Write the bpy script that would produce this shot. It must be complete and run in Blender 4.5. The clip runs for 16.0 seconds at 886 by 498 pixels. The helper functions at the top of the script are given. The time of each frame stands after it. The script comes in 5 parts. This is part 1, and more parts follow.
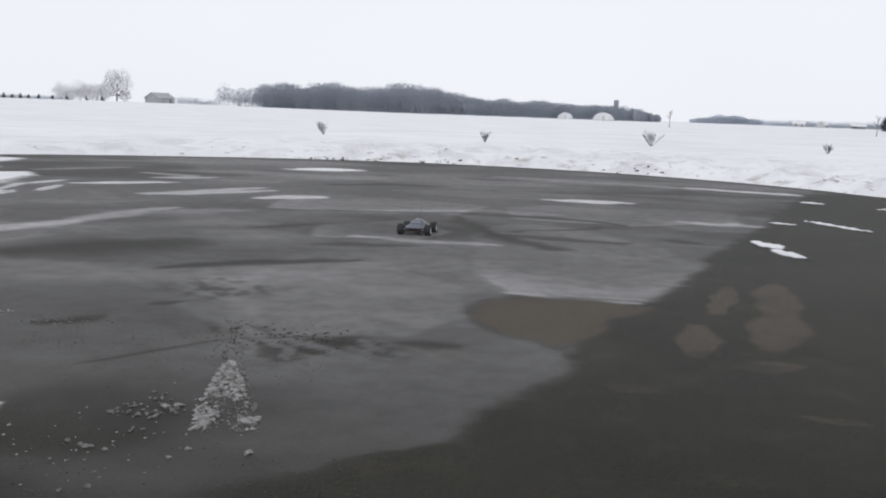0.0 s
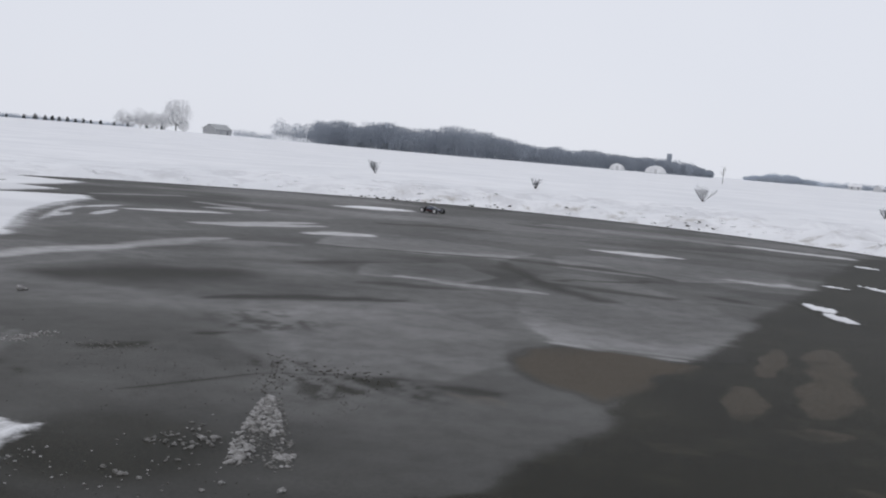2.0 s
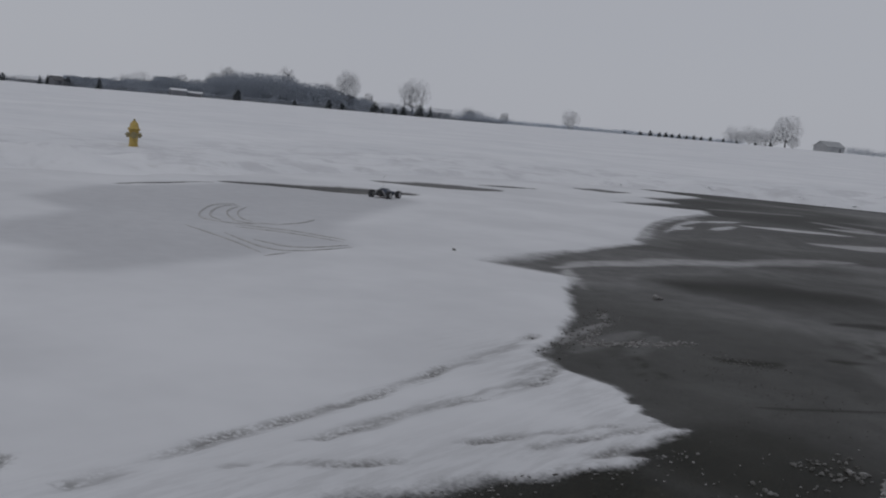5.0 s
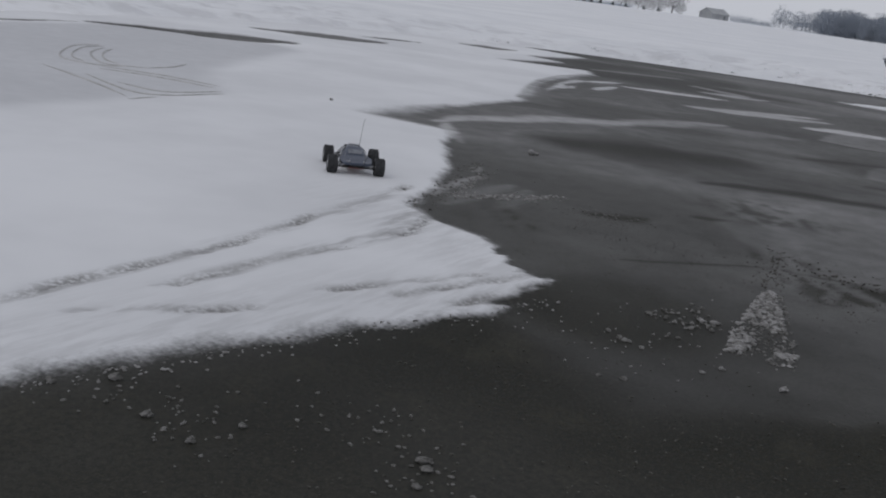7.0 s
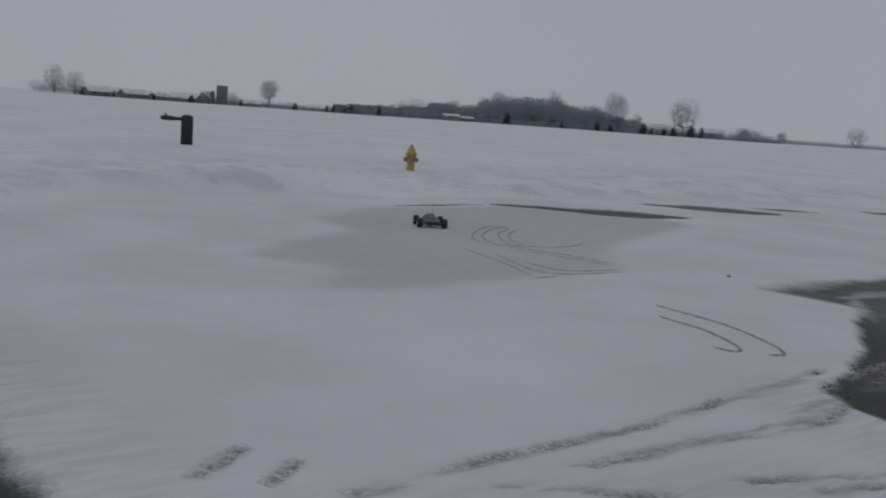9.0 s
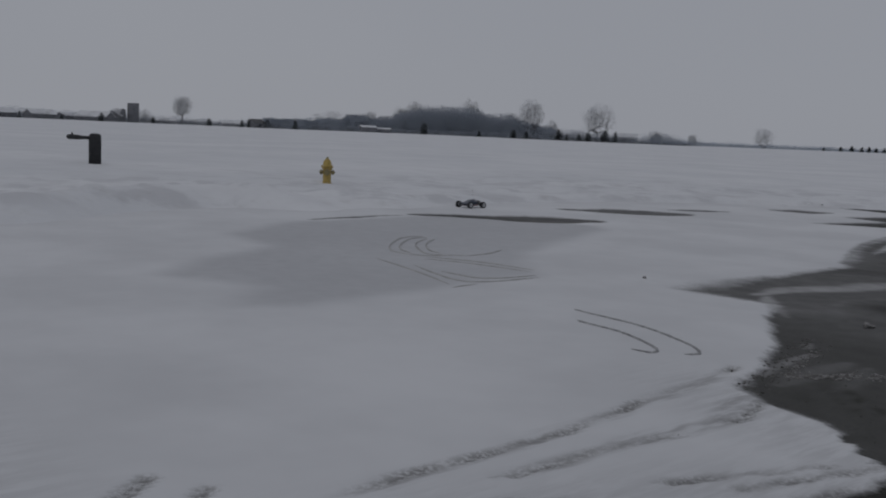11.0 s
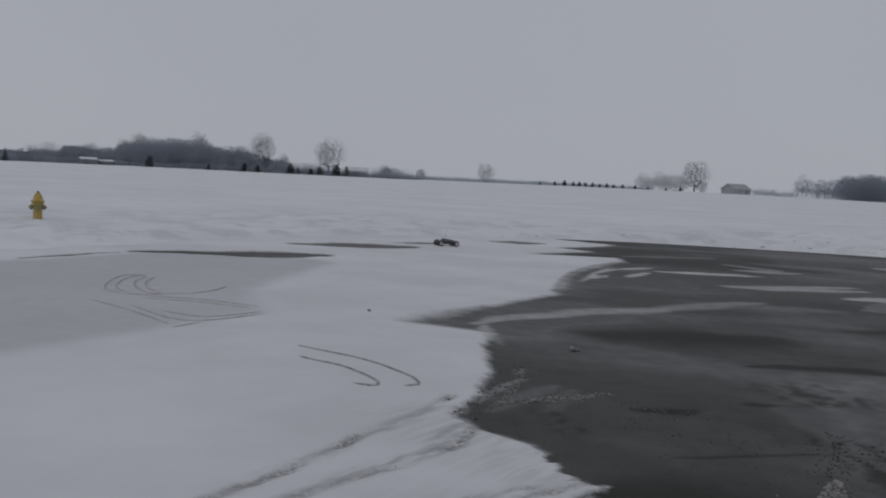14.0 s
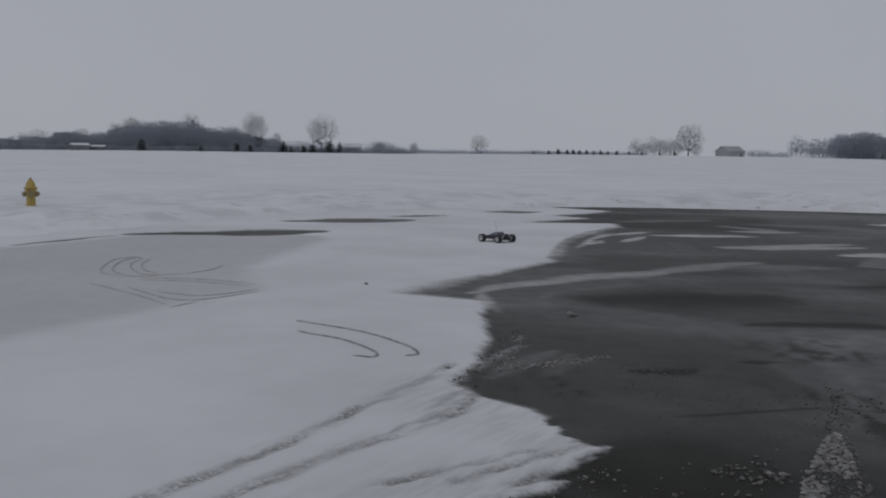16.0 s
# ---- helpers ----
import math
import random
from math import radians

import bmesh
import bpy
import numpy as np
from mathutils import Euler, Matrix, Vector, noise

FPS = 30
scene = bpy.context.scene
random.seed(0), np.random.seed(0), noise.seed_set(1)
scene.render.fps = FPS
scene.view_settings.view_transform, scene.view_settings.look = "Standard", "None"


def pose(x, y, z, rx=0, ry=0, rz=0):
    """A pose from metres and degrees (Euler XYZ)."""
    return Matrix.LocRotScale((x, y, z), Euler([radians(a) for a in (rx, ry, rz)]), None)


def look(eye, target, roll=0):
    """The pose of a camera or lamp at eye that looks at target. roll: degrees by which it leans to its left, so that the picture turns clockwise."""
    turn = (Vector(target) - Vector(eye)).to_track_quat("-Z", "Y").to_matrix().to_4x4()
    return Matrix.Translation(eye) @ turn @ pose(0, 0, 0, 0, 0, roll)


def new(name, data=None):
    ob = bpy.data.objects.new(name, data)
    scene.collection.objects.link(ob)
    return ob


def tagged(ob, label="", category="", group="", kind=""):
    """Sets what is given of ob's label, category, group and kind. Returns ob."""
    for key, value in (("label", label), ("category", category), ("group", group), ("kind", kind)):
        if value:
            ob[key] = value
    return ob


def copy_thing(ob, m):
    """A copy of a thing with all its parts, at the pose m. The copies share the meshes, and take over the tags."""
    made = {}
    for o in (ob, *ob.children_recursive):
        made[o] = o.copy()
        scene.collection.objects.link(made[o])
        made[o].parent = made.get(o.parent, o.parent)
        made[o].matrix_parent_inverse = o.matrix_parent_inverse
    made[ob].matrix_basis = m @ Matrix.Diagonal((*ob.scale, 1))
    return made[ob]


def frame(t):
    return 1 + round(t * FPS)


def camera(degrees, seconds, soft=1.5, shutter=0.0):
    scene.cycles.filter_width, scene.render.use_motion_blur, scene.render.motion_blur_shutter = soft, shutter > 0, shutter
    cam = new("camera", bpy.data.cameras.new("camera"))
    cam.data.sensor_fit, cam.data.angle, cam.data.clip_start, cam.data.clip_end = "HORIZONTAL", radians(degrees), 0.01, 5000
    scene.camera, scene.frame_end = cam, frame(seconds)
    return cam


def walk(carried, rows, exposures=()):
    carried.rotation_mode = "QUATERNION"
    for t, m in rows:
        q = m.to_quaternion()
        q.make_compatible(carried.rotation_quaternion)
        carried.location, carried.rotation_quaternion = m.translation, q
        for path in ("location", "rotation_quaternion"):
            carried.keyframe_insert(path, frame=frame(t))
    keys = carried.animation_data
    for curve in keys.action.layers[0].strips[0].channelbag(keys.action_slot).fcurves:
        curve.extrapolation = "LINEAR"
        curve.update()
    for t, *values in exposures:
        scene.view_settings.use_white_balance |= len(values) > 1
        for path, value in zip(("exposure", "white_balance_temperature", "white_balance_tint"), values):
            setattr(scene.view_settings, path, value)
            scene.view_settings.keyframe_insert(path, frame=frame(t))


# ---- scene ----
cam = camera(48.28, 16.0, soft=2.0)
PATH = [
    (0.0, (0.000, -0.000, 1.500), (0.000, 9.907, 0.142), 1.97),
    (0.5, (0.026, 0.009, 1.507), (0.649, 9.947, 0.584), 2.61),
    (1.0, (0.038, 0.023, 1.512), (0.813, 9.961, 0.722), 1.72),
    (1.5, (0.056, 0.028, 1.506), (1.258, 9.932, 0.816), 2.23),
    (2.0, (-0.009, 0.043, 1.504), (-0.496, 9.985, 0.551), 4.80),
    (2.5, (-0.068, 0.019, 1.502), (-1.899, 9.801, 0.523), 5.28),
    (3.0, (-0.149, 0.016, 1.504), (-3.361, 9.434, 0.510), 3.38),
    (3.5, (-0.232, 0.021, 1.497), (-4.703, 8.907, 0.474), 3.66),
    (4.0, (-0.252, -0.079, 1.508), (-5.735, 8.214, 0.426), 3.86),
    (4.2, (-0.258, -0.128, 1.516), (-6.058, 7.940, 0.389), 4.31),
    (6.3, (-0.243, -0.014, 1.455), (-5.895, 8.020, -0.419), 6.26),
    (6.5, (-0.234, 0.025, 1.439), (-5.402, 8.287, -0.803), 6.75),
    (7.0, (-0.230, 0.034, 1.443), (-4.928, 8.477, -1.135), 7.80),
    (7.5, (-0.263, 0.056, 1.468), (-5.767, 8.167, -0.509), 5.68),
    (8.0, (-0.309, -0.007, 1.486), (-6.957, 7.306, -0.041), 6.01),
    (8.5, (-0.299, -0.091, 1.515), (-7.882, 6.300, 0.230), 3.88),
    (8.7, (-0.283, -0.163, 1.526), (-8.115, 5.916, 0.220), 4.14),
    (10.8, (-0.310, -0.088, 1.530), (-7.773, 6.464, 0.364), 2.75),
    (11.0, (-0.321, -0.061, 1.521), (-7.662, 6.631, 0.368), 2.55),
    (11.5, (-0.299, -0.063, 1.534), (-7.563, 6.748, 0.607), 1.58),
    (12.0, (-0.272, 0.001, 1.531), (-6.910, 7.445, 0.800), 0.61),
    (12.5, (-0.237, 0.047, 1.524), (-5.562, 8.470, 0.687), -0.05),
    (13.0, (-0.217, 0.007, 1.538), (-5.278, 8.596, 0.757), 1.16),
    (13.5, (-0.251, 0.046, 1.539), (-5.223, 8.695, 0.858), 2.09),
    (14.0, (-0.256, 0.021, 1.541), (-5.596, 8.447, 0.848), 2.83),
    (14.5, (-0.276, 0.000, 1.536), (-6.119, 8.080, 0.783), 2.57),
    (15.0, (-0.292, -0.004, 1.529), (-6.507, 7.789, 0.733), 2.50),
    (15.5, (-0.239, -0.014, 1.532), (-6.092, 8.047, 0.668), 1.53),
    (16.0, (-0.244, 0.033, 1.513), (-5.537, 8.463, 0.550), 0.74),
]
EXPOSURES = [(0.0, 0.3, 6680, 11.2), (1.0, 0.06, 6580, 11.2), (1.5, 0.05, 6580, 11.2), (2.0, 0.07, 6540, 11.2), (2.5, 0.08, 6540, 11.2), (3.0, -0.1, 6500, 11.2), (3.5, -0.32, 6500, 11.2), (4.0, -0.6, 6500, 11.2), (4.2, -0.68, 6500, 11.2), (6.3, -1.0, 6500, 11.2), (6.7, -0.68, 6500, 11.2), (7.5, -0.36, 6500, 11.2), (8.0, -0.58, 6500, 11.2), (8.5, -0.9, 6430, 11.2), (10.8, -1.34, 6430, 11.2), (12.5, -1.38, 6430, 11.2), (13.0, -1.02, 6430, 11.2), (13.5, -1.02, 6430, 11.2), (14.0, -0.98, 6430, 11.2), (14.5, -1.05, 6430, 11.2), (16.0, -1.02, 6430, 11.2)]
walk(cam, [(t, look(eye, target, roll)) for t, eye, target, roll in PATH], EXPOSURES)

# ---------------------------------------------------------------- light
SKY = (0.725, 0.755, 0.828)
world = bpy.data.worlds.new("overcast_sky")
scene.world = world
world.use_nodes = True
wn, wl = world.node_tree.nodes, world.node_tree.links
wn.clear()
w_out, w_bg = wn.new("ShaderNodeOutputWorld"), wn.new("ShaderNodeBackground")
w_sky = wn.new("ShaderNodeTexSky")
w_sky.sky_type, w_sky.sun_disc = "NISHITA", False
w_sky.sun_elevation, w_sky.sun_rotation = radians(38), radians(200)
w_mix, w_cloud, w_geo = wn.new("ShaderNodeMix"), wn.new("ShaderNodeTexNoise"), wn.new("ShaderNodeTexCoord")
w_ramp, w_scale = wn.new("ShaderNodeValToRGB"), wn.new("ShaderNodeVectorMath")
w_scale.operation = "SCALE"
w_scale.inputs["Scale"].default_value = 0.05
w_cloud.inputs["Scale"].default_value, w_cloud.inputs["Detail"].default_value = 1.6, 3
w_ramp.color_ramp.elements[0].position, w_ramp.color_ramp.elements[0].color = 0.3, (SKY[0] * 0.96, SKY[1] * 0.965, SKY[2] * 0.97, 1)
w_ramp.color_ramp.elements[1].position, w_ramp.color_ramp.elements[1].color = 0.7, (SKY[0] * 1.03, SKY[1] * 1.03, SKY[2] * 1.02, 1)
w_mix.data_type = "RGBA"
w_mix.inputs[0].default_value = 0.06
wl.new(w_geo.outputs["Generated"], w_cloud.inputs["Vector"])
wl.new(w_cloud.outputs["Fac"], w_ramp.inputs["Fac"])
wl.new(w_sky.outputs["Color"], w_scale.inputs[0])
wl.new(w_ramp.outputs["Color"], w_mix.inputs["A"])
wl.new(w_scale.outputs["Vector"], w_mix.inputs["B"])
wl.new(w_mix.outputs["Result"], w_bg.inputs["Color"])
wl.new(w_bg.outputs["Background"], w_out.inputs["Surface"])
w_bg.inputs["Strength"].default_value = 1.0

sun = new("sun", bpy.data.lights.new("sun", "SUN"))
sun.data.energy, sun.data.angle, sun.data.color = 0.5, radians(40), (1.0, 0.97, 0.93)
sun.matrix_world = look((-20, -40, 40), (0, 0, 0))


# ---------------------------------------------------------------- materials
def material(name, rough=0.7, metal=0.0):
    m = bpy.data.materials.new(name)
    m.use_nodes = True
    b = m.node_tree.nodes["Principled BSDF"]
    b.inputs["Roughness"].default_value, b.inputs["Metallic"].default_value = rough, metal
    return m, m.node_tree.nodes, m.node_tree.links, b


def noise_node(n, l, scale, detail=3.0, rough=0.55, vector=None):
    t = n.new("ShaderNodeTexNoise")
    t.inputs["Scale"].default_value, t.inputs["Detail"].default_value, t.inputs["Roughness"].default_value = scale, detail, rough
    if vector is None:
        c = n.new("ShaderNodeTexCoord")
        vector = c.outputs["Object"]
    l.new(vector, t.inputs["Vector"])
    return t.outputs["Fac"]


def blend(n, l, fac, a, b):
    x = n.new("ShaderNodeMix")
    x.data_type = "RGBA"
    for key, v in ((0, fac), ("A", a), ("B", b)):
        if isinstance(v, (int, float)):
            x.inputs[key].default_value = v
        elif isinstance(v, tuple):
            x.inputs[key].default_value = (*v, 1)
        else:
            l.new(v, x.inputs[key])
    return x.outputs["Result"]


def calc(n, l, op, a, b=0.0, c=0.0, clamp=False):
    x = n.new("ShaderNodeMath")
    x.operation, x.use_clamp = op, clamp
    for k, v in enumerate((a, b, c)):
        if isinstance(v, (int, float)):
            x.inputs[k].default_value = v
        else:
            l.new(v, x.inputs[k])
    return x.outputs[0]


def remap(n, l, v, a, b, to0=0.0, to1=1.0):
    x = n.new("ShaderNodeMapRange")
    x.interpolation_type = "SMOOTHSTEP"
    l.new(v, x.inputs["Value"])
    for key, w in (("From Min", a), ("From Max", b), ("To Min", to0), ("To Max", to1)):
        x.inputs[key].default_value = w
    return x.outputs["Result"]


def bump(n, l, b, height, strength, distance):
    x = n.new("ShaderNodeBump")
    x.inputs["Strength"].default_value, x.inputs["Distance"].default_value = strength, distance
    l.new(height, x.inputs["Height"])
    l.new(x.outputs["Normal"], b.inputs["Normal"])


def attribute(n, name):
    x = n.new("ShaderNodeAttribute")
    x.attribute_name = name
    return x.outputs["Fac"]


def mottled(name, dark, light, scale, rough=0.7, metal=0.0, relief=0.2, size=0.01, fine=6.0):
    """A surface that varies between two colours at two scales, with fine relief."""
    m, n, l, b = material(name, rough, metal)
    big, small = noise_node(n, l, scale, 3), noise_node(n, l, scale * fine, 4)
    f = calc(n, l, "ADD", calc(n, l, "MULTIPLY", big, 0.65), calc(n, l, "MULTIPLY", small, 0.35))
    l.new(blend(n, l, remap(n, l, f, 0.32, 0.68), dark, light), b.inputs["Base Color"])
    if relief:
        bump(n, l, b, small, relief, size)
    return m


def snow_material():
    m, n, l, b = material("field_snow", 0.85)
    drift, crust, grain = noise_node(n, l, 0.16, 4), noise_node(n, l, 1.1, 5), noise_node(n, l, 22, 4)
    dirt = calc(n, l, "MULTIPLY", attribute(n, "dirt"), remap(n, l, noise_node(n, l, 1.7, 5, 0.65), 0.52, 0.72), clamp=True)
    c = blend(n, l, remap(n, l, drift, 0.3, 0.7), (0.70, 0.71, 0.73), (0.79, 0.795, 0.81))
    c = blend(n, l, remap(n, l, crust, 0.3, 0.62, 0.25, 0.0), c, (0.60, 0.60, 0.62))
    # Lumpy bank: shading of the lumps is painted into the snow as grey mottles.
    lumpy = calc(n, l, "MULTIPLY", attribute(n, "rough"), remap(n, l, noise_node(n, l, 0.8, 5, 0.62), 0.46, 0.62), clamp=True)
    c = blend(n, l, calc(n, l, "MULTIPLY", lumpy, 0.5), c, (0.50, 0.50, 0.52))
    c = blend(n, l, dirt, c, (0.42, 0.405, 0.385))
    l.new(c, b.inputs["Base Color"])
    h = calc(n, l, "ADD", calc(n, l, "MULTIPLY", crust, 1.0), calc(n, l, "MULTIPLY", grain, 0.12))
    bump(n, l, b, h, 0.55, 0.12)
    return m


def pavement_material():
    """Asphalt with wet stretches, frozen dust, brown grit and the snow that lies on it."""
    m, n, l, b = material("asphalt_and_snow", 0.7)
    n_low, n_mid, n_fine = noise_node(n, l, 0.45, 4, 0.6), noise_node(n, l, 4.5, 5, 0.6), noise_node(n, l, 38, 4, 0.6)
    grit = noise_node(n, l, 190, 2)
    wet, film, snow, ice, brown = (attribute(n, k) for k in ("wet", "film", "snow", "ice", "brown"))
    wet = remap(n, l, calc(n, l, "ADD", wet, calc(n, l, "MULTIPLY_ADD", n_mid, 0.3, -0.15)), 0.25, 0.75)
    dry_c = blend(n, l, remap(n, l, n_low, 0.35, 0.65), (0.0390, 0.0383, 0.0352), (0.0630, 0.0620, 0.0575))
    wet_c = blend(n, l, remap(n, l, n_low, 0.35, 0.65), (0.0125, 0.0115, 0.0074), (0.0225, 0.0206, 0.0138))
    soil = remap(n, l, noise_node(n, l, 2.3, 6, 0.68), 0.50, 0.70, 0.0, 0.55)
    wet_c = blend(n, l, soil, wet_c, (0.044, 0.040, 0.027))
    c = blend(n, l, wet, dry_c, wet_c)
    c = blend(n, l, remap(n, l, calc(n, l, "ADD", brown, calc(n, l, "MULTIPLY_ADD", n_mid, 0.6, -0.3)), 0.25, 0.95, 0, 0.60), c, (0.104, 0.084, 0.062))
    speckle = calc(n, l, "MULTIPLY", remap(n, l, n_fine, 0.36, 0.62, 1.0, 0.0), remap(n, l, wet, 0.0, 1.0, 0.24, 0.60))
    c = blend(n, l, speckle, c, (0.012, 0.015, 0.013))
    c = blend(n, l, remap(n, l, grit, 0.60, 0.74, 0.0, 0.30), c, (0.17, 0.165, 0.155))
    stones = noise_node(n, l, 74, 3, 0.7)
    c = blend(n, l, calc(n, l, "MULTIPLY", wet, remap(n, l, stones, 0.54, 0.66, 0.0, 0.7)), c, (0.062, 0.058, 0.043))
    dust = calc(n, l, "MULTIPLY", film, remap(n, l, n_mid, 0.25, 0.7, 0.70, 1.12), clamp=True)
    c = blend(n, l, dust, c, (0.67, 0.665, 0.67))
    edge = calc(n, l, "ADD", calc(n, l, "MULTIPLY_ADD", n_mid, 0.34, -0.17), calc(n, l, "MULTIPLY_ADD", n_fine, 0.4, -0.2))
    lying = remap(n, l, calc(n, l, "ADD", snow, edge), 0.22, 0.80)
    white = blend(n, l, remap(n, l, n_low, 0.3, 0.7), (0.64, 0.645, 0.66), (0.74, 0.745, 0.76))
    thin = calc(n, l, "MULTIPLY", ice, remap(n, l, n_mid, 0.25, 0.75, 0.75, 1.0), clamp=True)
    white = blend(n, l, thin, white, (0.50, 0.505, 0.522))
    coord, stretch = n.new("ShaderNodeTexCoord"), n.new("ShaderNodeMapping")
    stretch.inputs["Scale"].default_value, stretch.inputs["Rotation"].default_value = (12, 1.9, 5), (0, 0, radians(-4))
    l.new(coord.outputs["Object"], stretch.inputs["Vector"])
    streaks = noise_node(n, l, 1.0, 5, 0.68, stretch.outputs["Vector"])
    scuff = calc(n, l, "MULTIPLY", attribute(n, "scuff"), remap(n, l, streaks, 0.38, 0.62, 0.12, 1.0), clamp=True)
    white = blend(n, l, scuff, white, (0.36, 0.358, 0.362))
    rut = calc(n, l, "MULTIPLY", attribute(n, "rut"), remap(n, l, n_fine, 0.36, 0.58, 0.15, 0.9), clamp=True)
    white = blend(n, l, rut, white, (0.20, 0.196, 0.19))
    l.new(blend(n, l, lying, c, white), b.inputs["Base Color"])
    gloss = blend(n, l, wet, (0.62, 0.62, 0.62), (0.5, 0.5, 0.5))
    l.new(blend(n, l, lying, gloss, (0.85, 0.85, 0.85)), b.inputs["Roughness"])
    b.inputs["Specular IOR Level"].default_value = 0.03
    h = calc(n, l, "ADD", calc(n, l, "MULTIPLY", n_fine, 0.5), calc(n, l, "MULTIPLY", grit, 0.5))
    bump(n, l, b, h, 0.35, 0.01)
    return m


M_SNOW, M_PAVE = snow_material(), pavement_material()
M_SLUSH = mottled("grey_slush", (0.10, 0.096, 0.088), (0.33, 0.325, 0.32), 16, 0.7, relief=0.5, size=0.02)
M_CRUMB = mottled("wet_grey_crumbs", (0.045, 0.043, 0.037), (0.20, 0.196, 0.188), 20, 0.7, relief=0.5, size=0.015)
M_GRIT = mottled("gritty_clods", (0.022, 0.020, 0.016), (0.095, 0.090, 0.080), 14, 0.8, relief=0.5, size=0.01)
M_OLDTRACK = mottled("softened_track", (0.36, 0.355, 0.35), (0.56, 0.555, 0.55), 9, 0.85, relief=0.3, size=0.01)
M_TRACK = mottled("pressed_snow", (0.22, 0.22, 0.225), (0.52, 0.52, 0.53), 16, 0.8, relief=0.4, size=0.01)
M_BARK = mottled("winter_bark", (0.10, 0.098, 0.10), (0.17, 0.164, 0.162), 1.5, 0.9, relief=0.4, size=0.03)
# Lighter, bluer copy of the bark; skyline haze is painted into it.
M_HAZEBARK = mottled("haze_tinted_bark", (0.12, 0.12, 0.127), (0.18, 0.18, 0.188), 1.5, 0.9, relief=0)
M_TWIG = mottled("winter_twigs", (0.15, 0.158, 0.17), (0.205, 0.213, 0.225), 0.8, 0.9, relief=0)
M_NEARWOOD = mottled("wood_edge_twigs", (0.135, 0.140, 0.150), (0.21, 0.215, 0.225), 0.15, 0.95, relief=0)
# Twigs lightened and blued: distance haze is painted into the woods' base colour.
M_HAZEWOODS = mottled("haze_blued_woods", (0.27, 0.302, 0.348), (0.33, 0.362, 0.41), 0.05, 0.95, relief=0)
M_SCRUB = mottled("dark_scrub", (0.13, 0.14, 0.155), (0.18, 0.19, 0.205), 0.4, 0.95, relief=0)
# Remotest woods: paler and bluer still, with more haze put into the colour.
M_HAZEFARWOODS = mottled("haze_paled_woods", (0.44, 0.49, 0.56), (0.54, 0.59, 0.66), 0.03, 0.95, relief=0)
# Needles paled towards blue-grey, so the colour carries the skyline's haze.
M_HAZENEEDLE = mottled("haze_paled_needles", (0.155, 0.175, 0.187), (0.22, 0.24, 0.255), 2.0, 0.9, relief=0)
M_YELLOW = mottled("yellow_hydrant_paint", (0.36, 0.25, 0.06), (0.50, 0.37, 0.10), 14, 0.5, relief=0.15, size=0.004)
M_CAPPAINT = mottled("dull_cap_paint", (0.20, 0.17, 0.09), (0.32, 0.27, 0.13), 18, 0.55, relief=0.15, size=0.004)
M_BLACKIRON = mottled("black_cast_metal", (0.012, 0.013, 0.015), (0.030, 0.031, 0.034), 10, 0.55, relief=0.15, size=0.004)
M_STEEL = mottled("dull_steel", (0.25, 0.25, 0.26), (0.40, 0.40, 0.41), 30, 0.35, 0.9, relief=0.1, size=0.002)
M_BARN = mottled("grey_siding", (0.30, 0.31, 0.325), (0.40, 0.41, 0.42), 0.4, 0.8, relief=0.2, size=0.03)
M_DARKSIDING = mottled("dark_siding", (0.13, 0.135, 0.15), (0.20, 0.205, 0.22), 0.4, 0.85, relief=0.2, size=0.03)
M_WHITEWALL = mottled("pale_siding", (0.42, 0.43, 0.44), (0.55, 0.55, 0.56), 0.4, 0.8, relief=0.2, size=0.03)
M_ROOFSNOW = mottled("roof_snow", (0.60, 0.61, 0.63), (0.76, 0.77, 0.79), 0.3, 0.9, relief=0.3, size=0.1)
M_ROOFDARK = mottled("dark_shingle_roof", (0.09, 0.09, 0.095), (0.16, 0.16, 0.165), 0.5, 0.9, relief=0.3, size=0.05)
M_PANE = mottled("dark_window_glass", (0.03, 0.035, 0.04), (0.06, 0.065, 0.07), 0.8, 0.15, relief=0)
M_SHELL = mottled("dark_blue_polycarbonate", (0.030, 0.038, 0.062), (0.060, 0.074, 0.108), 12, 0.35, relief=0.05, size=0.002)
M_CARWINDOW = mottled("frosty_tinted_window", (0.10, 0.11, 0.13), (0.22, 0.23, 0.25), 25, 0.3, relief=0)
M_RUBBER = mottled("black_rubber", (0.020, 0.021, 0.023), (0.055, 0.056, 0.060), 40, 0.8, relief=0.2, size=0.002)
M_RIM = mottled("white_nylon_rim", (0.48, 0.48, 0.49), (0.68, 0.68, 0.69), 40, 0.4, relief=0.05, size=0.001)
M_PLASTIC = mottled("black_nylon", (0.015, 0.015, 0.016), (0.035, 0.035, 0.036), 50, 0.5, relief=0.1, size=0.001)
M_RED = mottled("red_anodised_chassis", (0.15, 0.060, 0.055), (0.23, 0.095, 0.085), 20, 0.4, 0.3, relief=0.1, size=0.001)
M_ANTENNA = mottled("grey_antenna_tube", (0.10, 0.10, 0.10), (0.18, 0.18, 0.18), 60, 0.5, relief=0)


